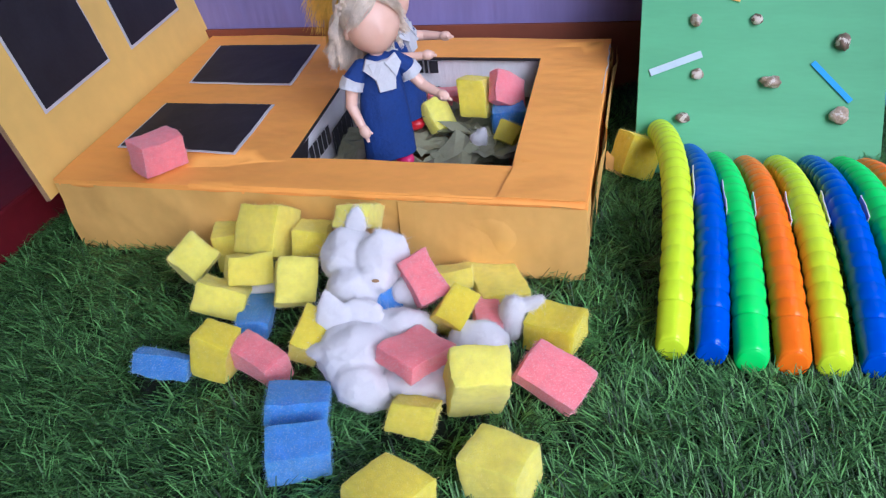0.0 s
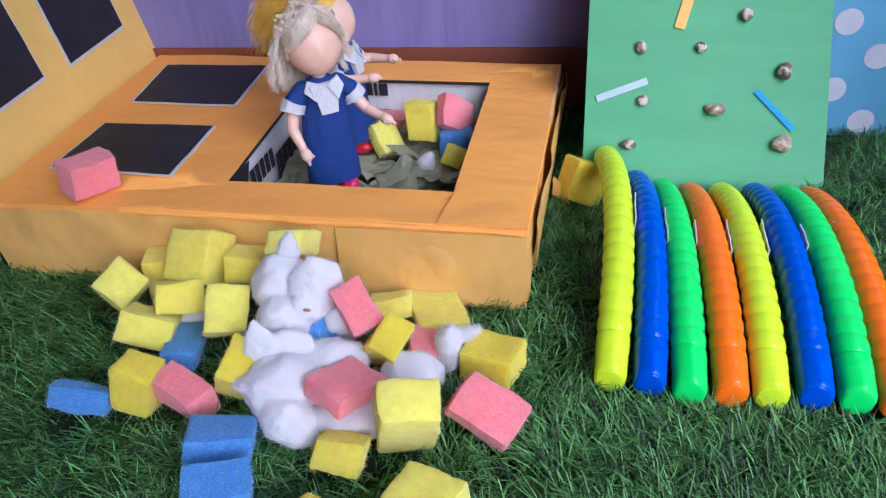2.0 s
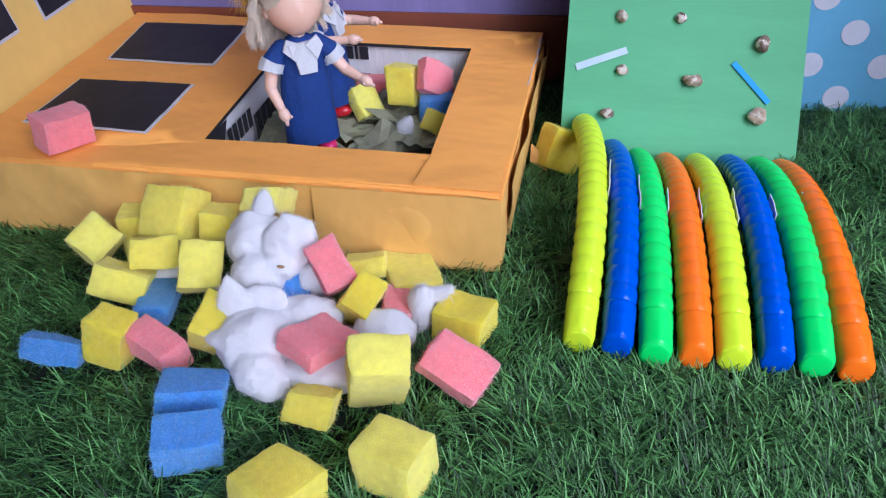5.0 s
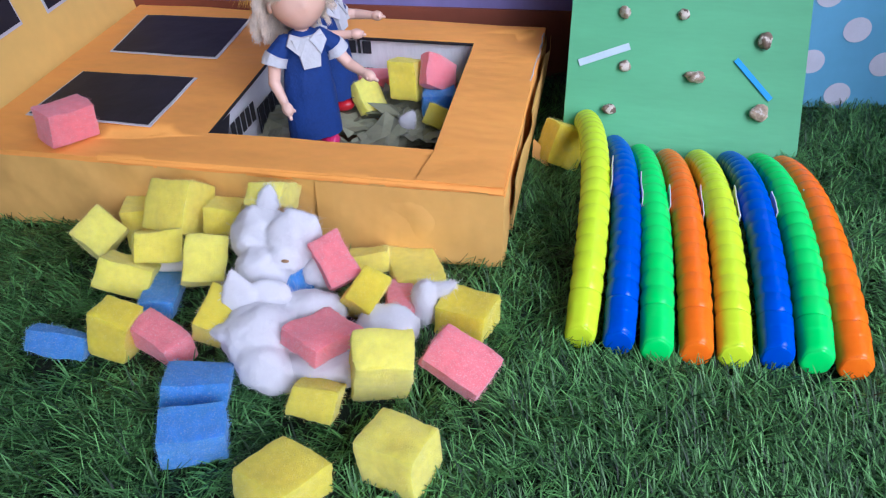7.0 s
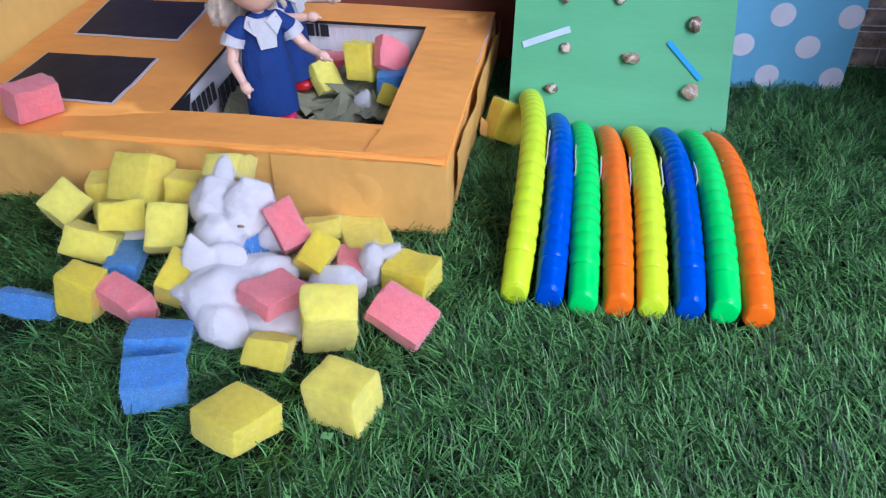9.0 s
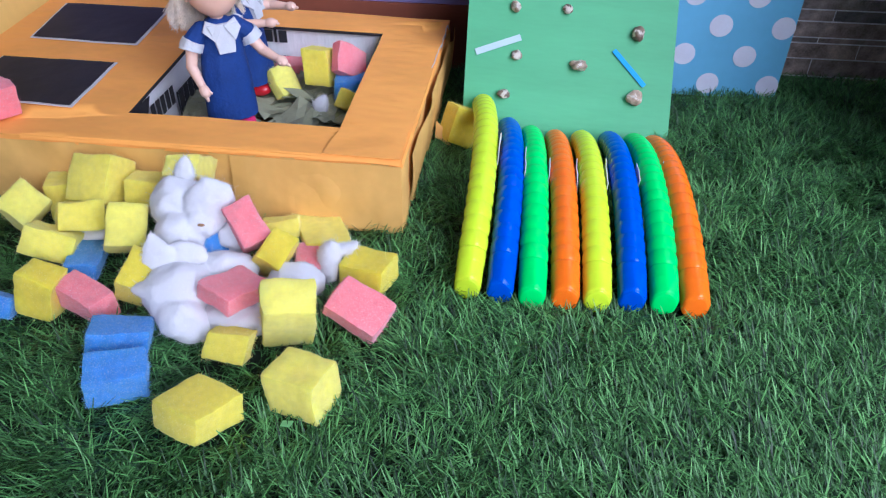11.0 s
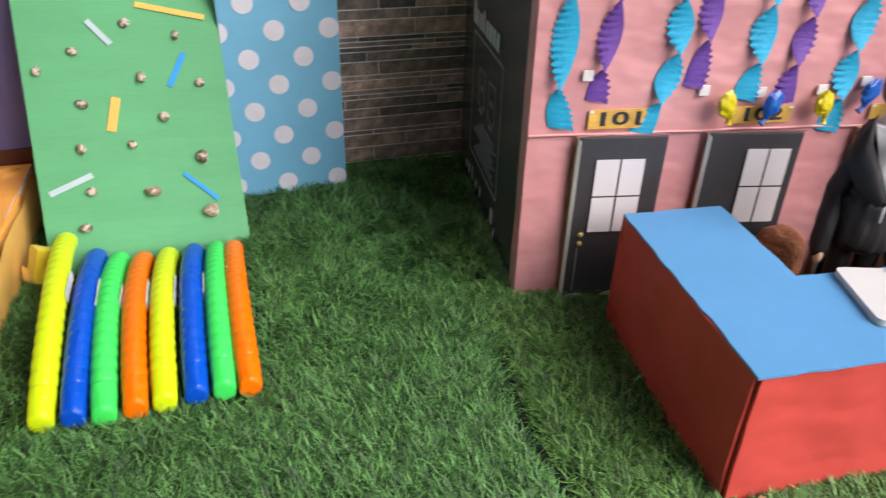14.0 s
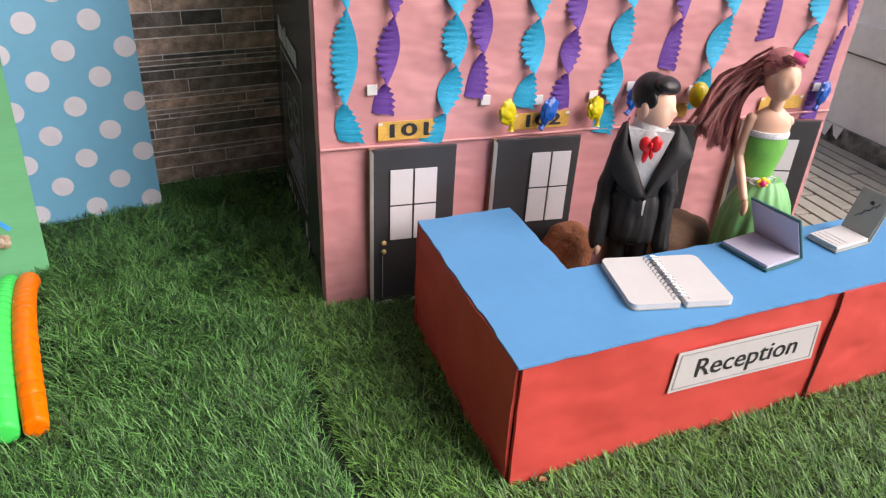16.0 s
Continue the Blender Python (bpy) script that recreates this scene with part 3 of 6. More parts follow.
# ---- sponges ----
def sponge_mesh(sx, sy, sz, seed):
    """A cut foam block: slightly hollow faces, worn corners and a fuzz of loose foam threads."""
    bm = bmesh.new()
    bmesh.ops.create_cube(bm, size=1.0)
    bmesh.ops.subdivide_edges(bm, edges=bm.edges[:], cuts=11, use_grid_fill=True)
    rs = random.Random(seed)
    sk = [rs.uniform(-0.09, 0.09) for _ in range(4)]
    bulge = [rs.uniform(-0.03, 0.045) for _ in range(3)]
    for v in bm.verts:
        q = v.co * 2
        lo, mid, hi = sorted((abs(q.x), abs(q.y), abs(q.z)))
        k = 1 - 0.026 * (max(0, mid - 0.80) / 0.20) ** 1.6 - 0.012 * (max(0, lo - 0.80) / 0.20) ** 1.6
        p = Vector((q.x * sx, q.y * sy, q.z * sz)) * 0.5 * k
        for i in range(3):
            p[i] *= 1 + bulge[i] * (1 - q[(i + 1) % 3] ** 2) * (1 - q[(i + 2) % 3] ** 2)
        p.x += sk[0] * p.y + sk[1] * p.z
        p.y += sk[2] * p.x + sk[3] * p.z
        p += 0.0019 * noise.noise_vector(p * 55 + Vector((seed * 7, 0, 0))) + 0.0005 * noise.noise_vector(p * 420 + Vector((seed, 3, 0)))
        v.co = p
    bm.normal_update()
    faces = list(bm.faces)
    for f in rs.choices(faces, k=2600):
        n, c = f.normal.copy(), f.calc_center_median()
        c += Vector([rs.uniform(-0.0014, 0.0014) for _ in range(3)])
        t = Vector([rs.uniform(-1, 1) for _ in range(3)])
        e = c + n * rs.uniform(0.0002, 0.0012) + t * 0.0008
        sd = n.cross(t).normalized() * 0.00009
        bm.faces.new([bm.verts.new(q) for q in (c - n * 0.0006 - sd, c - n * 0.0006 + sd, e)]).material_index = 1
    return bm


SP = {"y": ((SPONGE_Y, SKIN_Y), "soft yellow sponge block"), "r": ((SPONGE_P, SKIN_P), "soft pink sponge block"), "b": ((SPONGE_B, SKIN_B), "soft blue sponge block")}
SPONGES = []


def sponge(c, x, y, z, yaw, tilt, roll, sx, sy, sz):
    SPONGES.append((x, y, z))
    mt, lb = SP[c]
    grow = 1.02 if y > 0.1 else 1.13
    where = " in the pit" if y > 0.1 and x < 0 else " on the box top" if z > 0.08 else " on turf"
    ob = part("sponge_block", sponge_mesh(grow * sx, grow * sy, grow * sz, len(SPONGES)), mt, None, "", True, pose(x, y, z, 0, 0, yaw) @ pose(0, 0, 0, tilt, 0, 0) @ pose(0, 0, 0, 0, roll, 0))
    tagged(ob, lb + where, "sponge", "sponge blocks")


sponge("y", -0.2849, -0.0375, 0.0306, -28.4, 19.2, 44.9, 0.0236, 0.0242, 0.0411)
sponge("y", -0.2268, -0.0206, 0.0484, 1.9, 46.3, -13.4, 0.0313, 0.033, 0.029)
sponge("y", -0.2660, -0.0085, 0.025, 20, -5, 0, 0.026, 0.026, 0.028)
sponge("y", -0.1923, -0.0194, 0.0437, -17.1, 68.3, 34.6, 0.0208, 0.0164, 0.0275)
sponge("y", -0.235, -0.0454, 0.0316, 4.1, 61.9, 28.6, 0.0272, 0.0188, 0.0411)
sponge("y", -0.1926, -0.0579, 0.0326, 11.7, 46.2, 15.6, 0.024, 0.0284, 0.0413)
sponge("y", -0.2436, -0.0737, 0.0267, -22.7, 46.9, 45.1, 0.03, 0.0181, 0.0324)
sponge("b", -0.2179, -0.0776, 0.0166, 16.5, -12.1, 8.7, 0.0206, 0.0409, 0.0097)
sponge("y", -0.2233, -0.1222, 0.0232, -88.2, 72.6, 88.8, 0.0218, 0.0294, 0.0198)
sponge("r", -0.1936, -0.1216, 0.0186, -23.9, 3.4, 8.3, 0.0324, 0.0167, 0.0202)
sponge("b", -0.257, -0.1336, 0.0182, -21.1, 57.3, 27.7, 0.0316, 0.0138, 0.0114)
sponge("b", -0.1549, -0.1529, 0.0194, 25.4, -18.1, 14.0, 0.0325, 0.0257, 0.0129)
sponge("b", -0.1403, -0.1871, 0.0188, 20.2, 9.0, 4.3, 0.0309, 0.0196, 0.0208)
sponge("y", -0.1653, -0.1026, 0.0259, -12.1, 26.8, 29.8, 0.0169, 0.0265, 0.0279)
sponge("y", -0.1507, -0.0226, 0.0663, 2.2, 52.9, 7.8, 0.0203, 0.0141, 0.0396)
sponge("r", -0.0987, -0.0621, 0.0458, 49.1, 45.2, -16.4, 0.0186, 0.028, 0.0331)
sponge("y", -0.0886, -0.0218, 0.0171, 13.7, 63.8, 1.1, 0.0241, 0.0126, 0.0246)
sponge("y", -0.0576, -0.0197, 0.0142, 21.9, -6.6, 2.6, 0.0308, 0.0459, 0.0083)
sponge("y", -0.0762, -0.0755, 0.0317, -21.8, 26.2, 29.4, 0.0175, 0.0226, 0.0361)
sponge("r", -0.0562, -0.0652, 0.0207, 18.3, -9.8, 11.0, 0.0158, 0.0415, 0.0066)
sponge("r", -0.09, -0.1174, 0.0335, -33.4, -12.7, 0.6, 0.0283, 0.0327, 0.0108)
sponge("y", -0.0497, -0.1343, 0.0319, 21.6, 29.9, 9.5, 0.0288, 0.0209, 0.0448)
sponge("y", -0.084, -0.1524, 0.0181, -11.7, 55.0, 9.6, 0.0238, 0.0166, 0.015)
sponge("y", -0.0122, -0.0679, 0.0173, -13.7, -1.6, -4.1, 0.0309, 0.0252, 0.0193)
sponge("r", -0.0073, -0.1183, 0.0253, -29.7, 19.3, 24.1, 0.034, 0.0243, 0.0216)
sponge("y", -0.0285, -0.1821, 0.0198, -14.7, -4.0, -3.5, 0.0298, 0.0253, 0.0243)
sponge("y", -0.0829, -0.206, 0.0187, -29.6, -13.1, -2.7, 0.0292, 0.0297, 0.0179)
sponge("y", 0.0355, 0.158, 0.0225, 25, -14, 26, 0.03, 0.028, 0.034)
sponge("b", -0.128, -0.067, 0.03, 20, -30, 20, 0.028, 0.022, 0.022)
sponge("r", -0.3374, 0.03, 0.0847, -29.0, -4.6, 1.5, 0.0263, 0.0334, 0.0216)
sponge("r", -0.0849, 0.2205, 0.0544, -3.4, 46.3, 52.1, 0.0363, 0.0296, 0.0133)
sponge("y", -0.1165, 0.2233, 0.048, -3.2, 78.4, 4.3, 0.0265, 0.0357, 0.0367)
sponge("y", -0.1518, 0.2069, 0.0355, 49.0, 44.6, 10.6, 0.0261, 0.0313, 0.0122)
sponge("r", -0.155, 0.256, 0.029, 11, 0, 6, 0.036, 0.024, 0.019)
sponge("b", -0.082, 0.207, 0.034, 11, 0, 0, 0.03, 0.024, 0.022)
sponge("y", -0.0734, 0.1748, 0.0311, -41.8, 53.5, 8.4, 0.0245, 0.0189, 0.0246)
sponge("y", -0.1852, 0.1251, 0.0204, 30.3, -5.3, 14.4, 0.0232, 0.0395, 0.0179)


# ---- cotton wool ----
def cotton(lumps, seed, fuzz, label="fluffy white cotton wool tuft among sponge blocks"):
    """Torn cotton wool: swellings that melt into one another, with soft creases and loose fibres. lumps: centre, radii, turn, how far the top is drawn to a point."""
    balls = []
    for i, (c, r, rot, point) in enumerate(lumps):
        bm = ball((0, 0, 0), r, 4)
        for v in bm.verts:
            n = v.co.normalized()
            v.co *= 1 + 0.11 * noise.noise(n * 1.6 + Vector((seed * 3.1 + i, seed, i))) + 0.05 * noise.noise(n * 3.5 + Vector((seed, i * 2.3, seed)))
            h = max(0.0, v.co.z / r[2])
            v.co.x *= 1 - point * h
            v.co.y *= 1 - point * h
            v.co.z *= 1 + 0.35 * point * h
        balls.append(moved(bm, pose(*c, *rot)))
    me = bpy.data.meshes.new("tmp_cotton")
    bm = join(*balls)
    bm.to_mesh(me)
    bm.free()
    tmp = new("tmp_cotton", me)
    grid = tmp.modifiers.new("melt", "REMESH")
    grid.mode, grid.voxel_size = "VOXEL", 0.0013
    soft = tmp.modifiers.new("soften", "SMOOTH")
    soft.factor, soft.iterations = 0.5, 9
    me2 = bpy.data.meshes.new_from_object(tmp.evaluated_get(bpy.context.evaluated_depsgraph_get()))
    bpy.data.objects.remove(tmp)
    bpy.data.meshes.remove(me)
    bm = bmesh.new()
    bm.from_mesh(me2)
    bpy.data.meshes.remove(me2)
    bm.normal_update()
    skin = []
    for v in bm.verts:
        q = v.co + Vector((seed, 0, 0))
        lift = 0.0016 * noise.noise(q * 45) + 0.0008 * noise.noise(q * 120) + 0.0003 * noise.noise(q * 330)
        v.co += v.normal * lift
        skin.append((v.co.copy(), v.normal.copy()))
    rs = random.Random(seed)
    for k in range(fuzz * 3):
        p, n = rs.choice(skin)
        t = Vector((rs.uniform(-1, 1), rs.uniform(-1, 1), rs.uniform(-1, 1))).cross(n)
        t = t.normalized() if t.length > 0.01 else n.orthogonal()
        ln = rs.uniform(0.0016, 0.0042) if k % 40 else rs.uniform(0.005, 0.011)
        q = p - n * 0.0006
        mid = q + t * ln * 0.5 + n * ln * rs.uniform(0.15, 0.45) + 0.0008 * noise.noise_vector(p * 300)
        end = q + t * ln + n * ln * rs.uniform(0.0, 0.65)
        sd = n.cross(t) * 0.00006
        v = [bm.verts.new(q - sd), bm.verts.new(q + sd), bm.verts.new(mid + sd), bm.verts.new(mid - sd), bm.verts.new(end)]
        for f in (bm.faces.new((v[0], v[1], v[2], v[3])), bm.faces.new((v[3], v[2], v[4]))):
            f.material_index = 1
    ob = part("cotton_tuft", bm, (COTTON, COTTON_FIBRE), None, "", True)
    return tagged(ob, label, "cotton wool", "cotton wool pile")


# the upper piece with two drawn-out tips, the broad lower piece, and tufts between the blocks
cotton([((-0.149, -0.054, 0.052), (0.0200, 0.0180, 0.0225), (0, 0, 20), 0), ((-0.1230, -0.062, 0.0600), (0.0175, 0.0080, 0.0215), (-14, 24, 14), 0),
        ((-0.1290, -0.072, 0.0500), (0.0120, 0.0080, 0.0100), (0, 0, 0), 0), ((-0.1430, -0.076, 0.0430), (0.0170, 0.0120, 0.0170), (0, 0, 0), 0)], 3, 3500)
cotton([((-0.1445, -0.046, 0.0755), (0.0075, 0.0028, 0.0125), (-14, 12, 10), 0.4)], 4, 400)
cotton([((-0.1470, -0.101, 0.0435), (0.0120, 0.0038, 0.0145), (-18, -10, 14), 0.4), ((-0.1310, -0.095, 0.0400), (0.0160, 0.0060, 0.0110), (-14, -12, 8), 0.2)], 5, 900)
cotton([((-0.1310, -0.112, 0.0220), (0.0250, 0.0240, 0.0205), (0, 8, 14), 0), ((-0.1200, -0.133, 0.0180), (0.0205, 0.0150, 0.0145), (0, 10, -14), 0.2), ((-0.1520, -0.120, 0.0300), (0.0110, 0.0060, 0.0045), (0, -14, -24), 0), ((-0.1060, -0.090, 0.0280), (0.0220, 0.0130, 0.0130), (0, 0, 5), 0),
        ((-0.1600, -0.104, 0.0300), (0.0140, 0.0060, 0.0045), (0, 6, 12), 0)], 8, 4500)
cotton([((-0.1080, -0.066, 0.0380), (0.0110, 0.0095, 0.0110), (0, 10, 20), 0), ((-0.1120, -0.056, 0.0280), (0.0140, 0.0130, 0.0150), (0, 0, 0), 0)], 11, 1200)
cotton([((-0.0860, -0.122, 0.0160), (0.0280, 0.0190, 0.0110), (0, 0, 14), 0)], 13, 900)
cotton([((-0.0560, -0.093, 0.0240), (0.0195, 0.0150, 0.0130), (0, 8, 10), 0)], 17, 1000)
cotton([((-0.0400, -0.067, 0.0220), (0.0080, 0.0100, 0.0190), (0, 8, 20), 0), ((-0.0290, -0.063, 0.0320), (0.0110, 0.0050, 0.0050), (0, -24, 10), 0)], 19, 2200)
cotton([((-0.2360, -0.047, 0.0120), (0.0220, 0.0100, 0.0080), (0, 0, 10), 0)], 23, 700)
cotton([((-0.228, 0.215, 0.044), (0.0140, 0.0130, 0.0145), (0, 0, 0), 0)], 31, 800, "small white cotton ball in the box pit")
cotton([((-0.103, 0.165, 0.032), (0.0070, 0.0050, 0.0110), (0, 30, 0), 0.3)], 33, 600, "small wisp of white cotton in the box pit")
seed_ob = part("cotton_seed", ball((-0.1235, -0.0790, 0.0555), (0.0027, 0.0012, 0.0011), 2), CARD, None, "", True)
tagged(seed_ob, "tiny dark husk stuck in white cotton wool", "seed husk")

# crumpled olive plastic filling the pit
rs = random.Random(5)
fill = bmesh.new()
for i in range(88):
    cx, cy = rs.uniform(-0.238, -0.067), rs.uniform(0.058, 0.264)
    cz = 0.012 + rs.uniform(0, 0.013)
    sw, sl = rs.uniform(0.036, 0.062), rs.uniform(0.028, 0.050)
    m = pose(cx, cy, cz, rs.uniform(-17, 17), rs.uniform(-17, 17), rs.uniform(0, 360))
    grid = {}
    n = 4
    fold, dirn = rs.uniform(0.6, 1.2), rs.uniform(-0.8, 0.8)
    for u in range(n + 1):
        for v in range(n + 1):
            a, b = u / n - 0.5, v / n - 0.5
            crease = abs(((a + dirn * b) * fold * 2) % 1.0 - 0.5)
            q = m @ Vector((a * sw * (1 + 0.25 * noise.noise(Vector((v * 0.9, i, 3)))), b * sl, 0.17 * sw * crease + 0.10 * sw * noise.noise(Vector((u * 0.8 + i * 5, v * 0.8, 0)))))
            q.x, q.y, q.z = max(-0.238, min(-0.056, q.x)), max(0.050, min(0.270, q.y)), max(0.007, q.z)
            grid[u, v] = fill.verts.new(q)
    for u in range(n):
        for v in range(n):
            fill.faces.new((grid[u, v], grid[u + 1, v], grid[u + 1, v + 1], grid[u, v + 1]))
ob = part("crumpled_plastic", fill, LEAF)
tagged(ob, "crumpled olive green plastic sheet filling the pit", "plastic sheet", kind="stuff")


# ---- hoop segments in a row ----
def hoop_segment(colour, f, b, lift=0.0, bow=0.0):
    """A ribbed plastic arc standing on its two ends, from the front end f to the back end b."""
    ob = thing("hoop_segment", f"glossy {colour} ribbed plastic hoop segment on turf", "plastic tube", None, "row of hoop segments")
    f, b = Vector((*f, 0.013)), Vector((*b, 0.013 + lift))
    n = 280
    pts, rad = [], []
    chord = b - f
    ang = radians(26)
    rr = chord.length / 2 / math.sin(ang)
    for i in range(n + 1):
        s = i / n
        a = -ang + 2 * ang * s
        p = f + chord * (0.5 + math.sin(a) / (2 * math.sin(ang)))
        p.z += rr * (math.cos(a) - math.cos(ang))
        p.x += bow * math.sin(math.pi * s)
        pts.append(p)
        ln = s * 0.245
        r = 0.0101
        if ln > 0.027:
            ph = (ln - 0.027) / 0.0122
            fr = ph - math.floor(ph)
            r = 0.0093 + 0.0013 * math.sin(math.pi * fr) ** 0.6
        rad.append(r)
    for i, r_ in enumerate((0.0094, 0.0098, 0.0100)):
        rad[i] = r_
    for i in range(19, 30):
        rad[i] += 0.00028
    tube = tube_bm(pts, rad, 30)
    d = (pts[1] - pts[0]).normalized()
    upward = d.cross(Vector((1, 0, 0))).normalized()
    upward = upward if upward.z > 0 else -upward
    # the ends are pressed to six soft flats
    for k, v in enumerate(tube.verts):
        i, j = divmod(k, 30)
        flat = 0.05 * max(0.0, 1 - i / 34) + 0.012
        off = (v.co - pts[i]) * (1 - flat * (0.5 + 0.5 * math.cos(6 * 2 * math.pi * j / 30)))
        # the front end is cut upright
        v.co = pts[i] + off + d * (off.dot(upward) * 0.46 * max(0.0, 1 - i / 24))
    ring = [v.co.copy() for v in list(tube.verts)[:30]]
    part("ribbed_tube", tube, TUBE[colour], ob, "", True)
    cap = bmesh.new()
    mid = sum(ring, Vector()) / 30
    rows = [[cap.verts.new(mid + (p - mid) * k - d * h) for p in ring] for k, h in ((0.97, -0.0006), (0.955, 0.0004), (0.90, 0.0008), (0.70, 0.0010), (0.40, 0.0011))]
    for r0, r1 in zip(rows, rows[1:]):
        for j in range(30):
            cap.faces.new((r0[j], r0[(j + 1) % 30], r1[(j + 1) % 30], r1[j]))
    cap.faces.new(rows[-1])
    bmesh.ops.recalc_face_normals(cap, faces=cap.faces[:])
    part("end_cap", cap, TUBE[colour], ob, "", True)
    return ob, pts


FRONT = [(0.0595, -0.0735), (0.0825, -0.0750), (0.105, -0.0785), (0.128, -0.0775), (0.150, -0.0765), (0.174, -0.0740), (0.196, -0.0735), (0.2165, -0.0760)]
BACK = [(0.0545, 0.172), (0.0800, 0.166), (0.102, 0.160), (0.125, 0.158), (0.150, 0.160), (0.176, 0.161), (0.199, 0.160), (0.2165, 0.158)]
SIDEWAYS = [0.006, 0.004, 0.001, 0, 0, 0, 0, -0.001]
for i, colour in enumerate(("lime", "blue", "green", "orange", "lime", "blue", "green", "orange")):
    ob, pts = hoop_segment(colour, FRONT[i], BACK[i], (0.026, 0.006, 0.002, 0, 0, 0, 0, 0)[i], SIDEWAYS[i])
    q = pts[len(pts) * 52 // 100]
    if i < 7:
        ln = 0.017 + 0.004 * math.sin(i * 2.2)
        part("paper_tag", plate([(q.x + 0.0104, q.y - ln, q.z - 0.005), (q.x + 0.0108, q.y + ln, q.z - 0.003), (q.x + 0.0112, q.y + ln, q.z + 0.0065), (q.x + 0.0108, q.y - ln, q.z + 0.0055)], (0.0007, 0, 0), 5, 0.0010, 90, i), WHITE_PAPER, ob, "white paper tag")

# ---- climbing board ----
BX, BZ, BC = 0.116, 0.603, 0.150


def on_board(x, z, lift=0.0):
    n = Vector((BX, -1, BZ)).normalized()
    return Vector((x, BX * x + BZ * z + BC, z)) + n * lift


BN = Vector((BX, -1, BZ)).normalized()
climb = thing("climbing_board", "mint green paper-covered board leaning on the wall", "board")
part("green_sheet", plate([on_board(0.0355, 0.005), on_board(0.2360, 0.005), on_board(0.2325, 0.285), on_board(0.033, 0.285)], -BN * 0.004, 14, 0.0008, 14), GREEN_BOARD, climb, "mint green paper with fine creases")
part("board_core", plate([on_board(0.0365, 0.006, -0.0042), on_board(0.2350, 0.006, -0.0042), on_board(0.2315, 0.284, -0.0042), on_board(0.034, 0.284, -0.0042)], -BN * 0.004), CARD, climb)
for mt, (x0, z0), (x1, z1), wd in ((STRIP_W, (0.101, 0.230), (0.121, 0.207), 0.006), (STRIP_B, (0.193, 0.193), (0.174, 0.163), 0.006), (STRIP_O, (0.119, 0.158), (0.110, 0.128), 0.009),
                                  (STRIP_W, (0.044, 0.079), (0.086, 0.091), 0.006), (STRIP_B, (0.176, 0.081), (0.208, 0.052), 0.0046), (STRIP_O, (0.150, 0.242), (0.220, 0.225), 0.006)):
    a, b = on_board(x0, z0, 0.0012), on_board(x1, z1, 0.0012)
    s = (b - a).normalized().cross(BN) * wd / 2
    part("paper_strip", plate([a - s, b - s, b + s, a + s], BN * 0.0006), mt, climb)
STONES = [(0.138, 0.225), (0.084, 0.203), (0.187, 0.210), (0.048, 0.188), (0.146, 0.174), (0.206, 0.164), (0.086, 0.155), (0.165, 0.136), (0.079, 0.115), (0.128, 0.113), (0.197, 0.094),
          (0.083, 0.076), (0.143, 0.068), (0.199, 0.042), (0.073, 0.045), (0.188, 0.256), (0.062, 0.262)]
for i, (x, z) in enumerate(STONES):
    rs = random.Random(i + 40)
    r = Vector((rs.uniform(0.0050, 0.0075), rs.uniform(0.0045, 0.0065), rs.uniform(0.004, 0.0055))) * (1.12 if i in (10, 13, 12) else 0.86)
    bm = ball((0, 0, 0), r, 3, None, 0.34, 130, i)
    for f in bm.faces:
        c = f.calc_center_median()
        if abs(c.x * 120 + 0.7 * noise.noise(c * 300)) < 0.20:
            f.material_index = 1
    m = Matrix.Translation(on_board(x, z, r.z * 0.75)) @ BN.to_track_quat("Z", "Y").to_matrix().to_4x4() @ pose(0, 0, 0, 0, 0, rs.uniform(0, 360))
    ob = part("pebble", bm, (PEBBLE, PALE_VEIN), None, "", True, m)
    tagged(ob, "small mottled brown pebble stuck on green board", "pebble", "pebble climbing holds")

# ---- polka dot panel ----
polka = thing("polka_dot_carton", "tall carton wrapped in sky blue paper with pale dots", "box")
part("wrap", plate([(x, 0.305, z) for x, z in ((0.12, 0.003), (0.3695, 0.003), (0.3695, 0.46), (0.2336, 0.46), (0.2336, 0.20), (0.12, 0.20))], (0, 0.057, 0)), BLUE_PAPER, polka, "sky blue wrapping paper")
for r in range(14):
    z = 0.018 + 0.0318 * r
    for c in range(4):
        x = 0.358 - 0.0635 * c - (0.0318 if r % 2 else 0.0)
        left = 0.1205 if z < 0.185 else 0.2340
        if x > left - 0.008 and z < 0.45:
            dot = moved(disc(0.0118, 0.0003, 28), pose(x, 0.3044, z, 90, 0, 0))
            for v in dot.verts:
                v.co.x = max(left, v.co.x)
            part("dot", dot, DOT, polka)

# ---- pink building on a black carton ----
BD = Vector((0.9868, -0.1617, 0))
BNM = Vector((-0.1617, -0.9868, 0))
B0 = Vector((0.484, 0.003, 0))


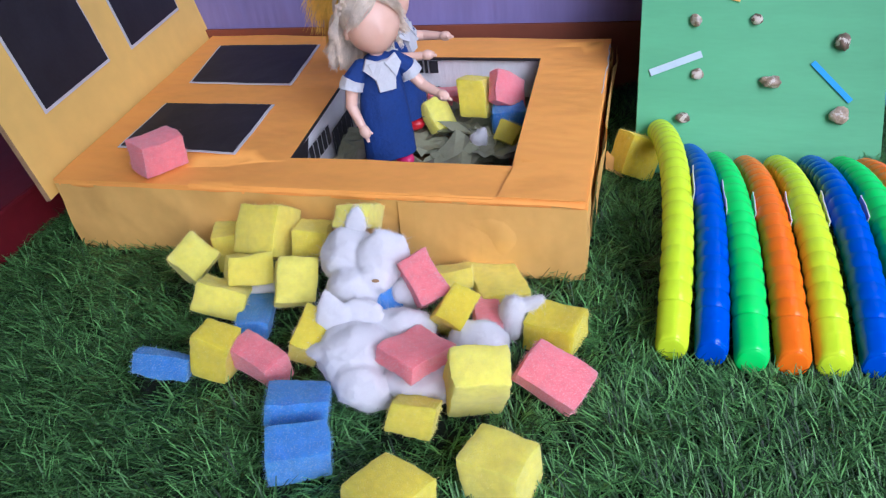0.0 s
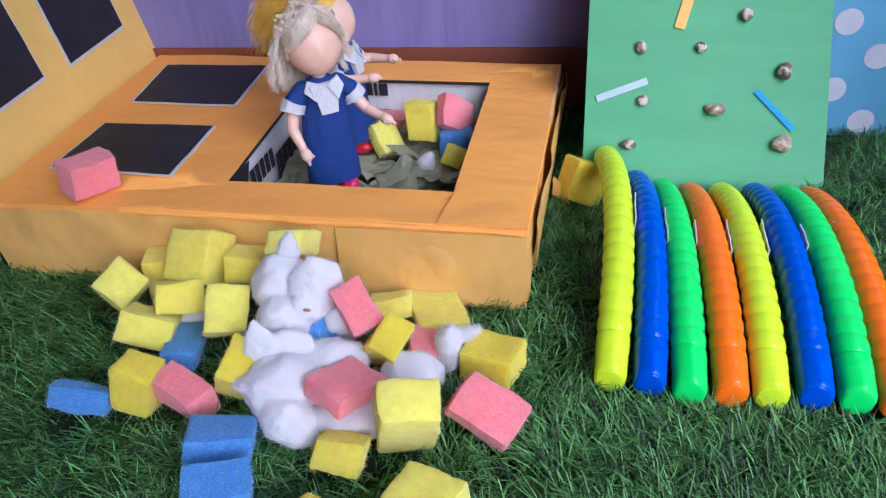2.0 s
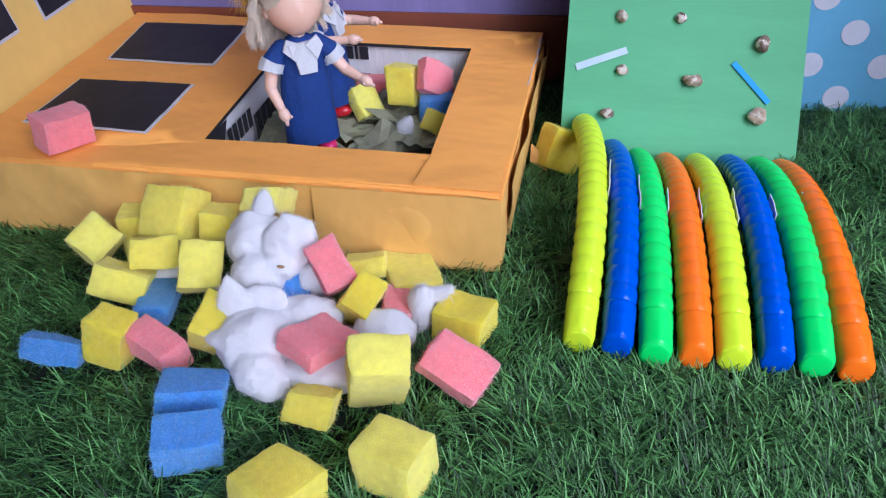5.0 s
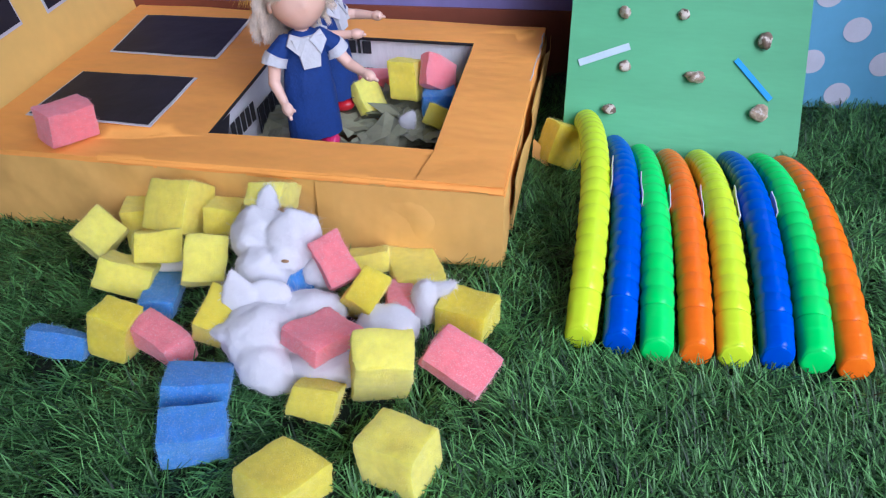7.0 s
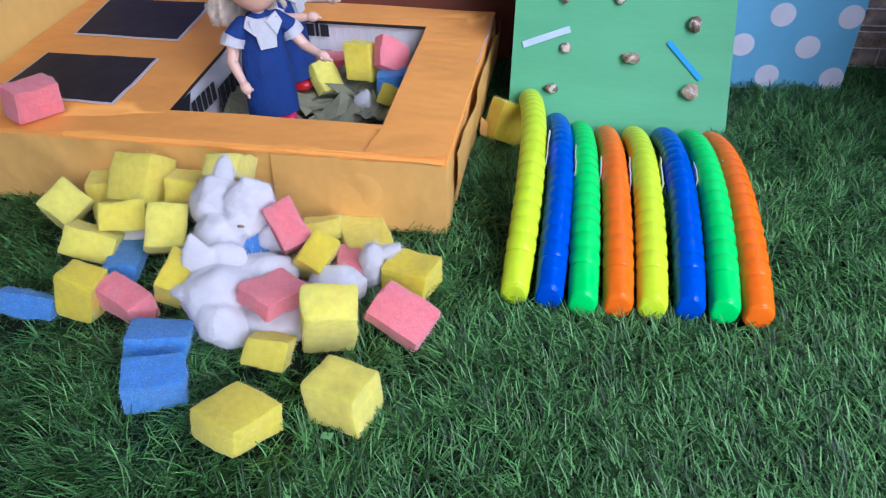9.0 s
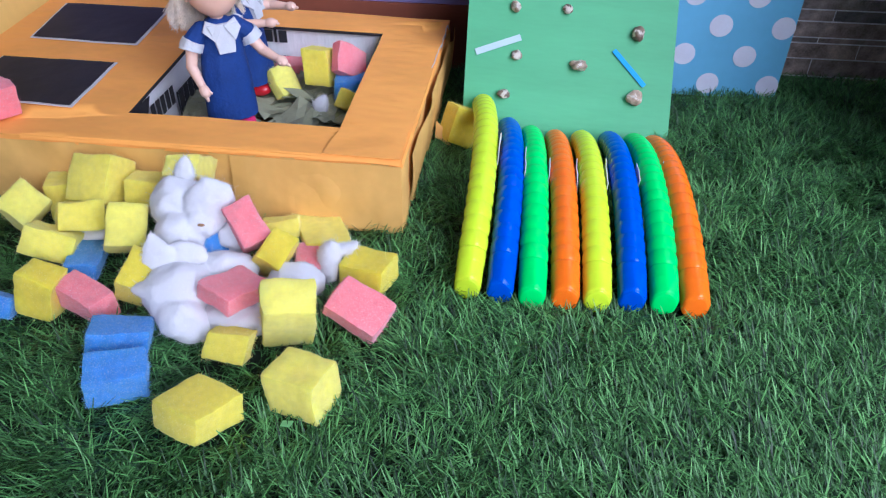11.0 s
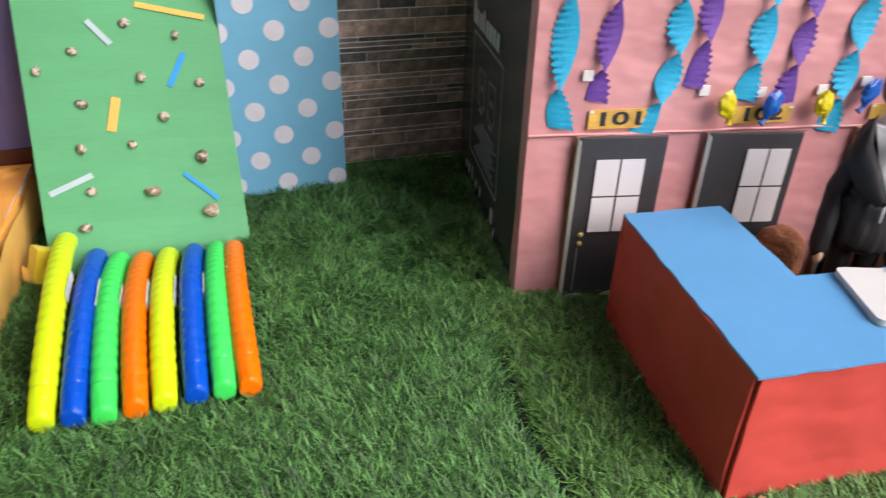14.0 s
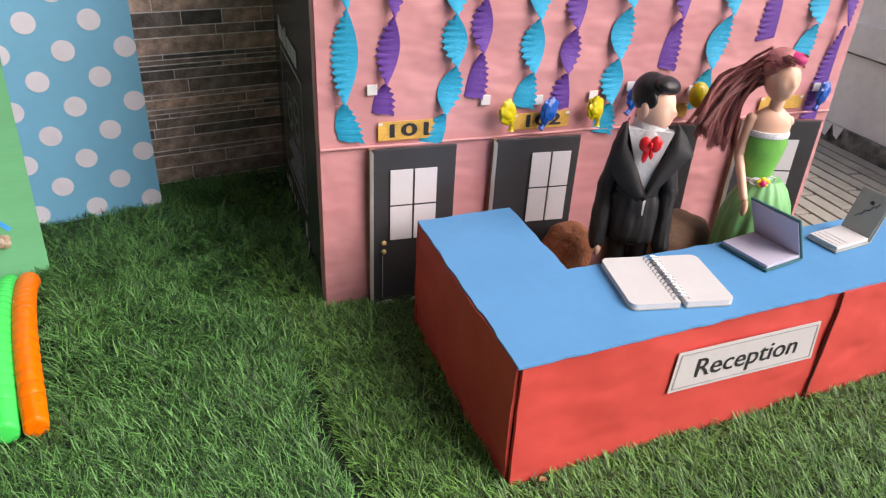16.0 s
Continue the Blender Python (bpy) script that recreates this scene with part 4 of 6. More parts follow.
HM = Matrix.Translation(B0) @ Matrix((BD, -BNM, Vector((0, 0, 1)))).transposed().to_4x4()   # x along the front, y inward, z up
carton = thing("black_carton", "large black printed appliance carton standing on turf", "box", HM)
part("carton_body", block((0.002, 0.004, 0.004), (0.590, 0.345, 0.46), 0.003, 3, 0.001), BLACK_BOX, carton)
for j, (w_, h_) in enumerate(((0.016, 0.026), (0.012, 0.018), (0.013, 0.018), (0.010, 0.024), (0.013, 0.018), (0.013, 0.018), (0.012, 0.018), (0.013, 0.018))):
    y0 = 0.278 - 0.0185 * j
    part("print_bar", block((0.0002, y0 - w_, 0.2145), (0.0008, y0, 0.2145 + h_), 0.0), LABEL, carton, "bold pale printed bar")
    part("print_bar", block((0.0002, y0 - w_ * 0.7, 0.345), (0.0008, y0, 0.345 + 0.5 * h_), 0.0), PRINT, carton)
for y0, y1, z0, z1 in ((0.11, 0.27, 0.205, 0.207), (0.11, 0.27, 0.055, 0.057), (0.11, 0.1115, 0.055, 0.205), (0.2685, 0.27, 0.055, 0.205)):
    part("print_line", block((0.0002, y0, z0), (0.0008, y1, z1)), PRINT, carton)
for j in range(8):
    part("print_line", block((0.0002, 0.125 + 0.010 * (j % 3), 0.066 + 0.0062 * j), (0.0008, 0.245 - 0.012 * (j % 4), 0.0674 + 0.0062 * j)), PRINT, carton)
for k in range(2):
    for q in ((0.195, 0.230, 0.130, 0.1312), (0.195, 0.230, 0.172, 0.1732), (0.195, 0.1962, 0.13, 0.172), (0.2288, 0.230, 0.13, 0.172), (0.203, 0.222, 0.122, 0.126), (0.206, 0.219, 0.148, 0.154)):
        part("print_line", block((0.0002, q[0] - 0.055 * k, q[2]), (0.0008, q[1] - 0.055 * k, q[3])), PRINT, carton)
for j, y in enumerate((0.285, 0.262, 0.243, 0.215, 0.19, 0.12)):
    part("sticker", block((0.0002, y, 0.020), (0.0008, y + 0.007 + 0.004 * (j % 2), 0.030 + 0.004 * (j % 3))), LABEL, carton)
part("torn_corner", plate([(-0.004, 0.095, 0.010), (0.002, 0.115, 0.012), (0.001, 0.11, 0.022), (-0.001, 0.10, 0.02)], (-0.0008, 0, 0)), LABEL, carton)

house = thing("pink_house_front", "pink crepe paper house front with printed room doors", "model house", HM)
part("front_wall", plate([(0, 0, 0.004), (0.592, 0, 0.004), (0.592, 0, 0.46), (0, 0, 0.46)], (0, 0.003, 0), 40, 0.0009, 16), PINK, house, "wrinkled pink crepe paper", True)
part("wrapped_edge", plate([(-0.0008, 0.002, 0.004), (-0.0008, 0.020, 0.006), (-0.0008, 0.018, 0.46), (-0.0008, 0.002, 0.46)], (0.0006, 0, 0), 10, 0.0008, 30), PINK, house)
part("ledge", tube_bm([(s / 40 * 0.59, -0.0018 + 0.0006 * noise.noise(Vector((s * 0.4, 0, 0))), 0.1775 + 0.0014 * noise.noise(Vector((s * 0.25, 3, 0)))) for s in range(41)], [0.0014] * 41, 8), PINK, house, "folded paper ledge", True)
def house_door(s0, s1, lean, x0=0.21, x1=0.77, z0=0.077, z1=0.152, h=0.174):
    w = s1 - s0
    dm = pose(s0, -0.004, 0.004, 0, 0, lean)
    d = part("door", block((0, -0.006, 0), (w, -0.003, h), 0.0012, 2, 0.0009), DOOR, house, "charcoal printed room door", m=dm)
    part("door_backing", block((-0.0028, -0.0028, 0), (w - 0.001, 0.000, h - 0.001), 0, 3, 0.0008), CARD, d, "layered brown card backing")
    part("door_paper_edge", plate([(-0.0026, -0.0046, 0.001), (0.0006, -0.0068, 0.001), (0.0010, -0.0068, h - 0.004), (-0.0022, -0.0046, h - 0.0005)], (0, 0.0006, 0), 8, 0.0010, 60, int(s0 * 900)), WHITE_PAPER, d, "white paper showing round the edge")
    part("door_paper_edge", plate([(-0.0022, -0.0046, h - 0.0010), (w + 0.0006, -0.0046, h - 0.0005), (w + 0.0006, -0.0062, h + 0.0022), (0.0060, -0.0062, h + 0.0016)], (0, 0.0006, 0), 8, 0.0010, 60, int(s0 * 700)), PINK, d, "crumpled pink paper lip")
    x0, x1 = x0 * w, x1 * w
    xm, zm, gp = (x0 + x1) / 2, (z0 + z1) / 2, 0.0010
    for q in ((x0, xm - gp, z0, zm - gp), (xm + gp, x1, z0, zm - gp), (x0, xm - gp, zm + gp, z1), (xm + gp, x1, zm + gp, z1)):
        part("pane", block((q[0], -0.0076, q[2]), (q[1], -0.0066, q[3])), PANE, d, "white window pane")
    for z in (0.074, 0.064):
        part("knob", ball((0.011, -0.0072, z), (0.0027, 0.0018, 0.0027), 2), BRASS, d, "brass knob", True)
    for x in (0.12, 0.88):
        part("door_groove", block((x * w - 0.0004, -0.0068, 0.008), (x * w + 0.0004, -0.0062, 0.06)), GREY_INK, d)
    return d


for s0, w_ in ((0.049, 0.020), (0.086, 0.016), (0.112, 0.019)):
    part("torn_foot_paper", plate([(s0, -0.0125, 0.006), (s0 + w_, -0.0125, 0.005), (s0 + w_ * 0.8, -0.0135, 0.0115), (s0 + w_ * 0.15, -0.0135, 0.0095)], (0, 0.0006, 0), 5, 0.0016, 120), WHITE_PAPER, house, "torn white paper scrap at door foot")
house_door(0.047, 0.129, -2)
house_door(0.172, 0.261, -4, 0.43, 0.90, 0.081, 0.158)
house_door(0.325, 0.405, -3)
house_door(0.468, 0.555, -16)
for s0, s1, z0, z1, txt in ((0.0540, 0.1140, 0.1825, 0.2010, "101"), (0.190, 0.251, 0.1835, 0.2000, "102"), (0.332, 0.392, 0.184, 0.199, ""), (0.487, 0.545, 0.184, 0.199, "")):
    sgn = part("room_sign", block((s0, -0.0030, z0), (s1, -0.0022, z1), 0.0003), GOLD, house, "gold mottled room number sign")
    for sx in (s0 + 0.0022, s1 - 0.0022):
        part("sign_corner", block((sx - 0.0020, -0.0034, z1 - 0.0030), (sx + 0.0020, -0.0031, z1 - 0.0008)), WHITE_PAPER, sgn, "white paper corner")
    if txt:
        letters(txt, 0.0168, INK, sgn, pose((s0 + s1) / 2, -0.0033, (z0 + z1) / 2, 90, 0, 0), "dark bold room number", width=0.038, bold=0.024)
        for k, ch in enumerate(txt):
            if ch == "1":
                cx = (s0 + s1) / 2 + (k - 1) * 0.0168 + (0.0004 if txt == "101" else 0.0030)
                part("numeral_foot", block((cx - 0.0022, -0.0035, (z0 + z1) / 2 - 0.0060), (cx + 0.0026, -0.0031, (z0 + z1) / 2 - 0.0048)), INK, sgn)
for s, z in ((0.0485, 0.232), (0.159, 0.216), (0.2145, 0.213), (0.275, 0.214), (0.317, 0.221), (0.392, 0.213), (0.560, 0.207), (0.553, 0.155)):
    part("tape_square", block((s - 0.0048, -0.0036, z - 0.0048), (s + 0.0048, -0.0022, z + 0.0048), 0.0006), WHITE_PAPER, house, "white foam tape square")


def streamer(nodes, colour, seed, first=1):
    """A crepe strip that hangs in twists: it narrows at each node and swells between, scalloped along one edge."""
    rs = random.Random(seed)
    wd = 0.0110 if colour == "teal" else 0.0094
    # the twists go on above, to the top of the wall
    gap = nodes[0][1] - nodes[1][1] if len(nodes) > 1 else 0.06
    line = [Vector((*n, 0)) for n in nodes]
    while line[0].y < 0.452:
        line.insert(0, Vector((line[0].x + rs.uniform(-0.004, 0.004), min(0.455, line[0].y + gap * rs.uniform(0.85, 1.2)), 0)))
        first = -first
    bm = bmesh.new()
    edge = first
    for k, (a_, b_) in enumerate(zip(line, line[1:])):
        last = k == len(line) - 2
        n = max(10, int((a_.y - b_.y) / 0.0011))
        prev = None
        lean = rs.uniform(-0.0012, 0.0012)
        for i in range(n + 1):
            t = i / n
            swell = math.sin(math.pi * (0.02 + 0.96 * t)) ** 0.95 if not last else math.sin(math.pi * min(0.5, 0.03 + 0.62 * t)) ** 0.8
            c = a_.lerp(b_, t)
            cx = c.x + lean * math.sin(math.pi * t)
            w_ = wd * swell
            cut = abs(((i + seed * 3) / 5.2) % 1.0 * 2 - 1)
            e = (0.0042 * cut - 0.0018 + 0.0006 * rs.uniform(-1, 1)) * min(1.0, 1.6 * swell)
            tail = (0.006 if last and t > 0.97 else 0.0)
            y = -0.0026 - 0.0060 * ((2 * t - 0.85) ** 2 if not last else max(0.0, 0.85 - 2 * t) ** 2)
            crimp = 0.00014 * math.sin(i * 2.3 + seed)
            plain, cutx = cx - edge * w_, cx + edge * (w_ + e)
            row = [bm.verts.new((plain, y + edge * 0.0016 * swell, c.y + 0.3 * tail)), bm.verts.new((plain + 0.35 * (cutx - plain), y + crimp - 0.0006, c.y)),
                   bm.verts.new((plain + 0.7 * (cutx - plain), y - crimp - 0.0004, c.y - 0.0004)), bm.verts.new((cutx, y - edge * 0.0016 * swell, c.y - 0.5 * tail))]
            if prev:
                for j in range(3):
                    bm.faces.new((prev[j], prev[j + 1], row[j + 1], row[j]))
            prev = row
        edge = -edge
    r = bmesh.ops.extrude_face_region(bm, geom=bm.faces[:])
    for g_ in r["geom"]:
        if isinstance(g_, bmesh.types.BMVert):
            g_.co += Vector((0, 0.0003, 0))
    ob = part("streamer", bm, TEAL if colour == "teal" else VIOLET, None, "", True, HM)
    return tagged(ob, f"twisted {colour} crepe paper streamer with scalloped edge", "streamer", "hanging streamers")


streamer([(0.026, 0.303), (0.022, 0.222), (0.029, 0.184)], "teal", 1, -1)
streamer([(0.067, 0.296), (0.060, 0.238), (0.058, 0.209)], "violet", 2, -1)
streamer([(0.126, 0.251), (0.117, 0.207), (0.105, 0.176)], "teal", 3, 1)
streamer([(0.152, 0.310), (0.151, 0.262), (0.147, 0.219)], "violet", 4, -1)
streamer([(0.205, 0.291), (0.204, 0.241), (0.199, 0.206)], "teal", 5, -1)
streamer([(0.244, 0.281), (0.240, 0.239), (0.239, 0.202)], "violet", 6, 1)
streamer([(0.300, 0.300), (0.295, 0.251), (0.293, 0.206), (0.291, 0.173)], "teal", 7, 1)
streamer([(0.359, 0.288), (0.355, 0.237)], "violet", 8, 1)
streamer([(0.418, 0.290), (0.406, 0.236), (0.404, 0.193)], "teal", 9, 1)
streamer([(0.474, 0.330), (0.471, 0.263)], "violet", 10, -1)
streamer([(0.531, 0.278), (0.521, 0.239)], "teal", 11, 1)
streamer([(0.570, 0.275), (0.561, 0.156)], "violet", 12, -1)


def balloon(s, z, mt, colour, big=False, seed=0):
    k = 1.5 if big else 1.25
    bm = join(ball((0, 0, 0.003), (0.0078 * k, 0.006 * k if big else 0.0042, 0.0098 * k), 4, None, 0.26 if not big else 0.03, 150, seed), tube_bm([(0, 0, -0.003 * k), (0.001, 0, -0.009 * k), (-0.001, 0.0, -0.012 * k), (-0.002, 0, -0.0135 * k)], [0.004 * k, 0.0022, 0.002, 0.0034], 10))
    ob = part("balloon", bm, mt, None, "", True, HM @ pose(s, -0.010 * k, z, 0, 22 * (1 if seed % 2 else -1), 15))
    return tagged(ob, f"small {'inflated' if big else 'limp'} {colour} balloon taped on pink wall", "balloon", "wall balloons")


for i, (s, z, mt, c, big) in enumerate(((0.180, 0.203, BAL_Y, "yellow", False), (0.222, 0.202, BAL_B, "blue", False), (0.275, 0.201, BAL_Y, "yellow", False), (0.317, 0.211, BAL_B, "blue", False), (0.394, 0.208, BAL_Y, "yellow", True), (0.562, 0.200, BAL_B, "blue", False))):
    balloon(s, z, mt, c, big, i)

# ---- reception desk ----
DZ = 0.122
desk = thing("reception_desk", "toy reception desk of red paper sides and blue top", "desk")
D = [Vector((0.524, -0.281, 0)), Vector((0.828, -0.309, 0)), Vector((1.08, -0.333, 0)), Vector((1.09, -0.238, 0)), Vector((0.795, -0.208, 0)), Vector((0.631, -0.190, 0)), Vector((0.648, -0.072, 0)), Vector((0.553, -0.063, 0))]


def panel(a, b, inward, seed, name="desk_side", mtl=None, label=""):
    return part(name, plate([up(a, 0.004), up(b, 0.004), up(b, DZ - 0.002), up(a, DZ - 0.002)], inward, 24, 0.0030, 13, seed), mtl or RED, desk, label, True)


panel(D[0] + Vector((0.003, 0, 0)), D[1], (0, 0.003, 0), 1, "front_panel", label="wrinkled red paper front")
panel(D[1] + Vector((-0.004, -0.0020, 0)), D[2] + Vector((0, -0.002, 0)), (0, 0.003, 0), 2, "front_panel")
part("panel_gap", plate([up(D[1] + Vector((-0.0054, -0.0022, 0)), 0.005), up(D[1] + Vector((-0.0042, -0.0024, 0)), 0.005), up(D[1] + Vector((-0.0042, -0.0024, 0)), DZ - 0.004), up(D[1] + Vector((-0.0046, -0.0022, 0)), DZ - 0.004)], (0, 0.0010, 0), 6, 0.0008, 60), BLACK_PAPER, desk, "dark gap between two paper sheets")
panel(D[7], D[0] + Vector((0, 0.004, 0)), (0.003, 0, 0), 3, "end_panel", label="red paper end")
panel(D[6], D[7], (0, -0.003, 0), 4, "back_panel")
panel(D[5], D[6], (-0.003, 0, 0), 5, "inner_panel", CARD)
panel(D[4], D[5], (0, -0.003, 0), 6, "inner_panel", CARD)
panel(D[3], D[4], (0, -0.003, 0), 7, "inner_panel", CARD)
panel(D[2], D[3], (-0.003, 0, 0), 8, "end_panel")
rim = []
corners = [D[0] + Vector((-0.001, -0.001, 0)), D[1] + Vector((0, -0.001, 0)), *D[2:]]
for a, b in zip(corners, corners[1:] + corners[:1]):
    m_ = max(2, int((b - a).length / 0.006))
    for i in range(m_):
        p = a.lerp(b, i / m_)
        rim.append(up(p + 0.0016 * noise.noise_vector(p * 70), DZ - 0.002 + 0.0002 * noise.noise(p * 50)))
tp = plate(rim, (0, 0, 0.002))
bmesh.ops.triangulate(tp, faces=[f for f in tp.faces if len(f.verts) > 4])
part("worktop", tp, DESK_BLUE, desk, "sky blue paper top")
RD = (D[1] - D[0]).normalized()
RN = Vector((RD.y, -RD.x, 0))
RM = Matrix.Translation(D[0]) @ Matrix((RD, -RN, Vector((0, 0, 1)))).transposed().to_4x4()
rsg = part("reception_sign", plate([(0.136, -0.0022, 0.060), (0.290, -0.0022, 0.055), (0.286, -0.0022, 0.095), (0.138, -0.0022, 0.099)], (0, 0.0006, 0)), SIGN_PAPER, desk, "white paper sign with thin black border", m=RM)
for q in (((0.139, 0.0628), (0.2868, 0.0578), (0.2868, 0.0586), (0.139, 0.0636)), ((0.1412, 0.0956), (0.2832, 0.0916), (0.2832, 0.0924), (0.1412, 0.0964)), ((0.139, 0.0628), (0.1398, 0.0628), (0.142, 0.0964), (0.1412, 0.0964)), ((0.2862, 0.0578), (0.287, 0.0578), (0.2838, 0.0924), (0.283, 0.0924))):
    part("sign_border", plate([(x, -0.0026, z) for x, z in q], (0, 0.0003, 0)), GREY_INK, rsg)
letters("Reception", 0.026, INK, rsg, pose(0.2125, -0.0027, 0.0770, 90, 0, 0) @ pose(0, 0, 0, 0, 0, -1.6), "black bold word", width=0.107, bold=0.002)


# ---- things on the desk ----
def notebook():
    m = pose(0.690, -0.242, DZ + 0.0006, 0, 0, -19)
    ob = thing("spiral_notebook", "small open spiral notebook with blank white pages", "notebook", m)
    for sx in (-1, 1):
        x0, x1 = (0.0025, 0.043) if sx > 0 else (-0.043, -0.0025)
        def leaf(grow, z0, z1):
            r_ = 0.006
            q = []
            for cx, cy, a0 in ((x1 - r_, 0.036 - r_, 0), (x0 + r_, 0.036 - r_, 90), (x0 + r_, -0.034 + r_, 180), (x1 - r_, -0.034 + r_, 270)):
                inner = (sx > 0 and cx < 0.5 * (x0 + x1)) or (sx < 0 and cx > 0.5 * (x0 + x1))
                rr = 0.001 if inner else r_
                ox, oy = (cx - (r_ - rr) * (1 if a0 in (90, 180) else -1), cy + (r_ - rr) * (1 if a0 < 100 else -1)) if inner else (cx, cy)
                q += [Vector((ox + (rr + grow) * math.cos(radians(a0 + 15 * k)), oy + (rr + grow) * math.sin(radians(a0 + 15 * k)), z0)) for k in range(7)]
            return plate(q, (0, 0, z1 - z0))
        part("page_block", leaf(0.0, 0.0008, 0.0052), PAGE, ob, "white paper block with rounded corners")
        part("cover", leaf(0.0006, 0.0, 0.0008), GREY_CARD, ob)
    for i in range(13):
        y = -0.029 + 0.005 * i
        part("wire_ring", tube_bm([(0.0062 * math.cos(a), y + 0.0006 * a, 0.0042 + 0.0040 * math.sin(a)) for a in (0.0, 0.4, 0.8, 1.2, 1.6, 2.0, 2.4, 2.8, 3.14)], [0.0005] * 9, 6), STEEL, ob, "", True)
        for sx in (-1, 1):
            part("punch_hole", moved(disc(0.0009, 0.0003, 8), pose(sx * 0.0062, y, 0.0053)), GREY_INK, ob)
    return ob


notebook()


def open_book(m, w, d, screen, cover, inner, lid_deg, label, name, scribble=False):
    ob = thing(name, label, "notebook", m)
    part("base_cover", block((0, 0, 0), (w, d, 0.0022), 0.0008), cover, ob)
    part("paper_block", block((0.0015, 0.0015, 0.0023), (w - 0.0015, d - 0.001, 0.0055), 0.0006), inner, ob)
    lid = part("lid_cover", block((0, 0, 0), (w, 0.0022, screen), 0.0008), cover, ob, m=pose(0, d, 0.001, lid_deg, 0, 0))
    part("lid_page", block((0.0015, -0.0012, 0.002), (w - 0.0015, -0.0001, screen - 0.0015)), inner if not scribble else cover, lid)
    if scribble:
        pts = [(w * (0.25 + 0.06 * i), -0.0016, screen * (0.38 + 0.05 * i) + 0.002 * math.sin(i * 2.4)) for i in range(9)]
        part("ink_squiggle", tube_bm(pts, [0.0003] * 9, 5), INK, lid, "hand-drawn dark squiggle")
        part("ink_mark", ball((w * 0.5, -0.0014, screen * 0.75), (0.0022, 0.0003, 0.0018), 2), INK, lid)
        for i in range(3):
            part("ruled_line", block((0.003, 0.005 + 0.006 * i, 0.0056), (w - 0.003, 0.0053 + 0.006 * i, 0.0058)), GREY_INK, ob)
    return ob


open_book(pose(0.7824, -0.2128, DZ + 0.0006, 0, 0, -88), 0.051, 0.047, 0.047, TEAL_COVER, LILAC_PAGE, 27, "small teal cloth notebook opened like a laptop", "toy_laptop")
open_book(pose(0.8715, -0.2348, DZ + 0.0006, 0, 0, -91), 0.032, 0.046, 0.045, GREY_CARD, PAGE, -20, "small folded grey card with drawn scribbles", "folded_card", True)

# brick lumps behind the desk
def lump(r, rough, seed):
    """A worn block with rounded corners and a grainy, uneven surface."""
    bm = ball((0, 0, 0), 1.0, 5)
    for v in bm.verts:
        q = Vector([math.copysign(abs(c) ** 0.62, c) * k for c, k in zip(v.co, r)])
        n = v.co.normalized()
        v.co = q + n * rough * (noise.noise(q * 45 + Vector((seed, 0, 0))) + 0.45 * noise.noise(q * 140) + 0.30 * noise.noise(q * 420))
    return bm


ob = part("brick_lump", lump((0.031, 0.022, 0.046), 0.0042, 3), BRICK, None, "", True, pose(0.712, -0.085, 0.047, 0, 14, 20))
tagged(ob, "rough broken terracotta brick lump behind the desk", "brick")
ob = part("clay_lump", lump((0.047, 0.028, 0.042), 0.0022, 8), STONE, None, "", True, pose(0.850, -0.100, 0.044, 0, 6, 10))
tagged(ob, "smooth brown clay lump behind the desk", "clay lump")


# ---- dolls ----
def limb(a, b, r0, r1, idx, n=10):
    a, b = Vector(a), Vector(b)
    pts = [a.lerp(b, i / 4) for i in range(5)]
    return join(paint(tube_bm(pts, [r0 + (r1 - r0) * i / 4 for i in range(5)], n), idx), paint(ball(a, r0, 2), idx), paint(ball(b, r1, 2), idx))


def lathe(profile, idx, n=28, wave=0.0, k=9, sy=1.0, c=(0, 0)):
    bm = bmesh.new()
    rings = []
    for r, z in profile:
        rings.append([bm.verts.new((c[0] + r * (1 + wave * r / 0.04 * math.sin(k * t)) * math.cos(t), c[1] + sy * r * (1 + wave * r / 0.04 * math.sin(k * t)) * math.sin(t), z)) for t in [2 * math.pi * j / n for j in range(n)]])
    for r0, r1 in zip(rings, rings[1:]):
        for j in range(n):
            bm.faces.new((r0[j], r0[(j + 1) % n], r1[(j + 1) % n], r1[j]))
    bm.faces.new(rings[0][::-1]), bm.faces.new(rings[-1])
    bmesh.ops.recalc_face_normals(bm, faces=bm.faces[:])
    return paint(bm, idx)


def folds(bm, amp, freq, seed=0, steps=(1, 1, 0.45)):
    """Soft cloth folds over a finer mesh."""
    bmesh.ops.subdivide_edges(bm, edges=bm.edges[:], cuts=2, use_grid_fill=True)
    bm.normal_update()
    for v in bm.verts:
        q = Vector((v.co.x * steps[0], v.co.y * steps[1], v.co.z * steps[2]))
        v.co += v.normal * amp * noise.fractal(q * freq + Vector((seed, 0, seed)), 0.9, 2.0, 3)
    return bm


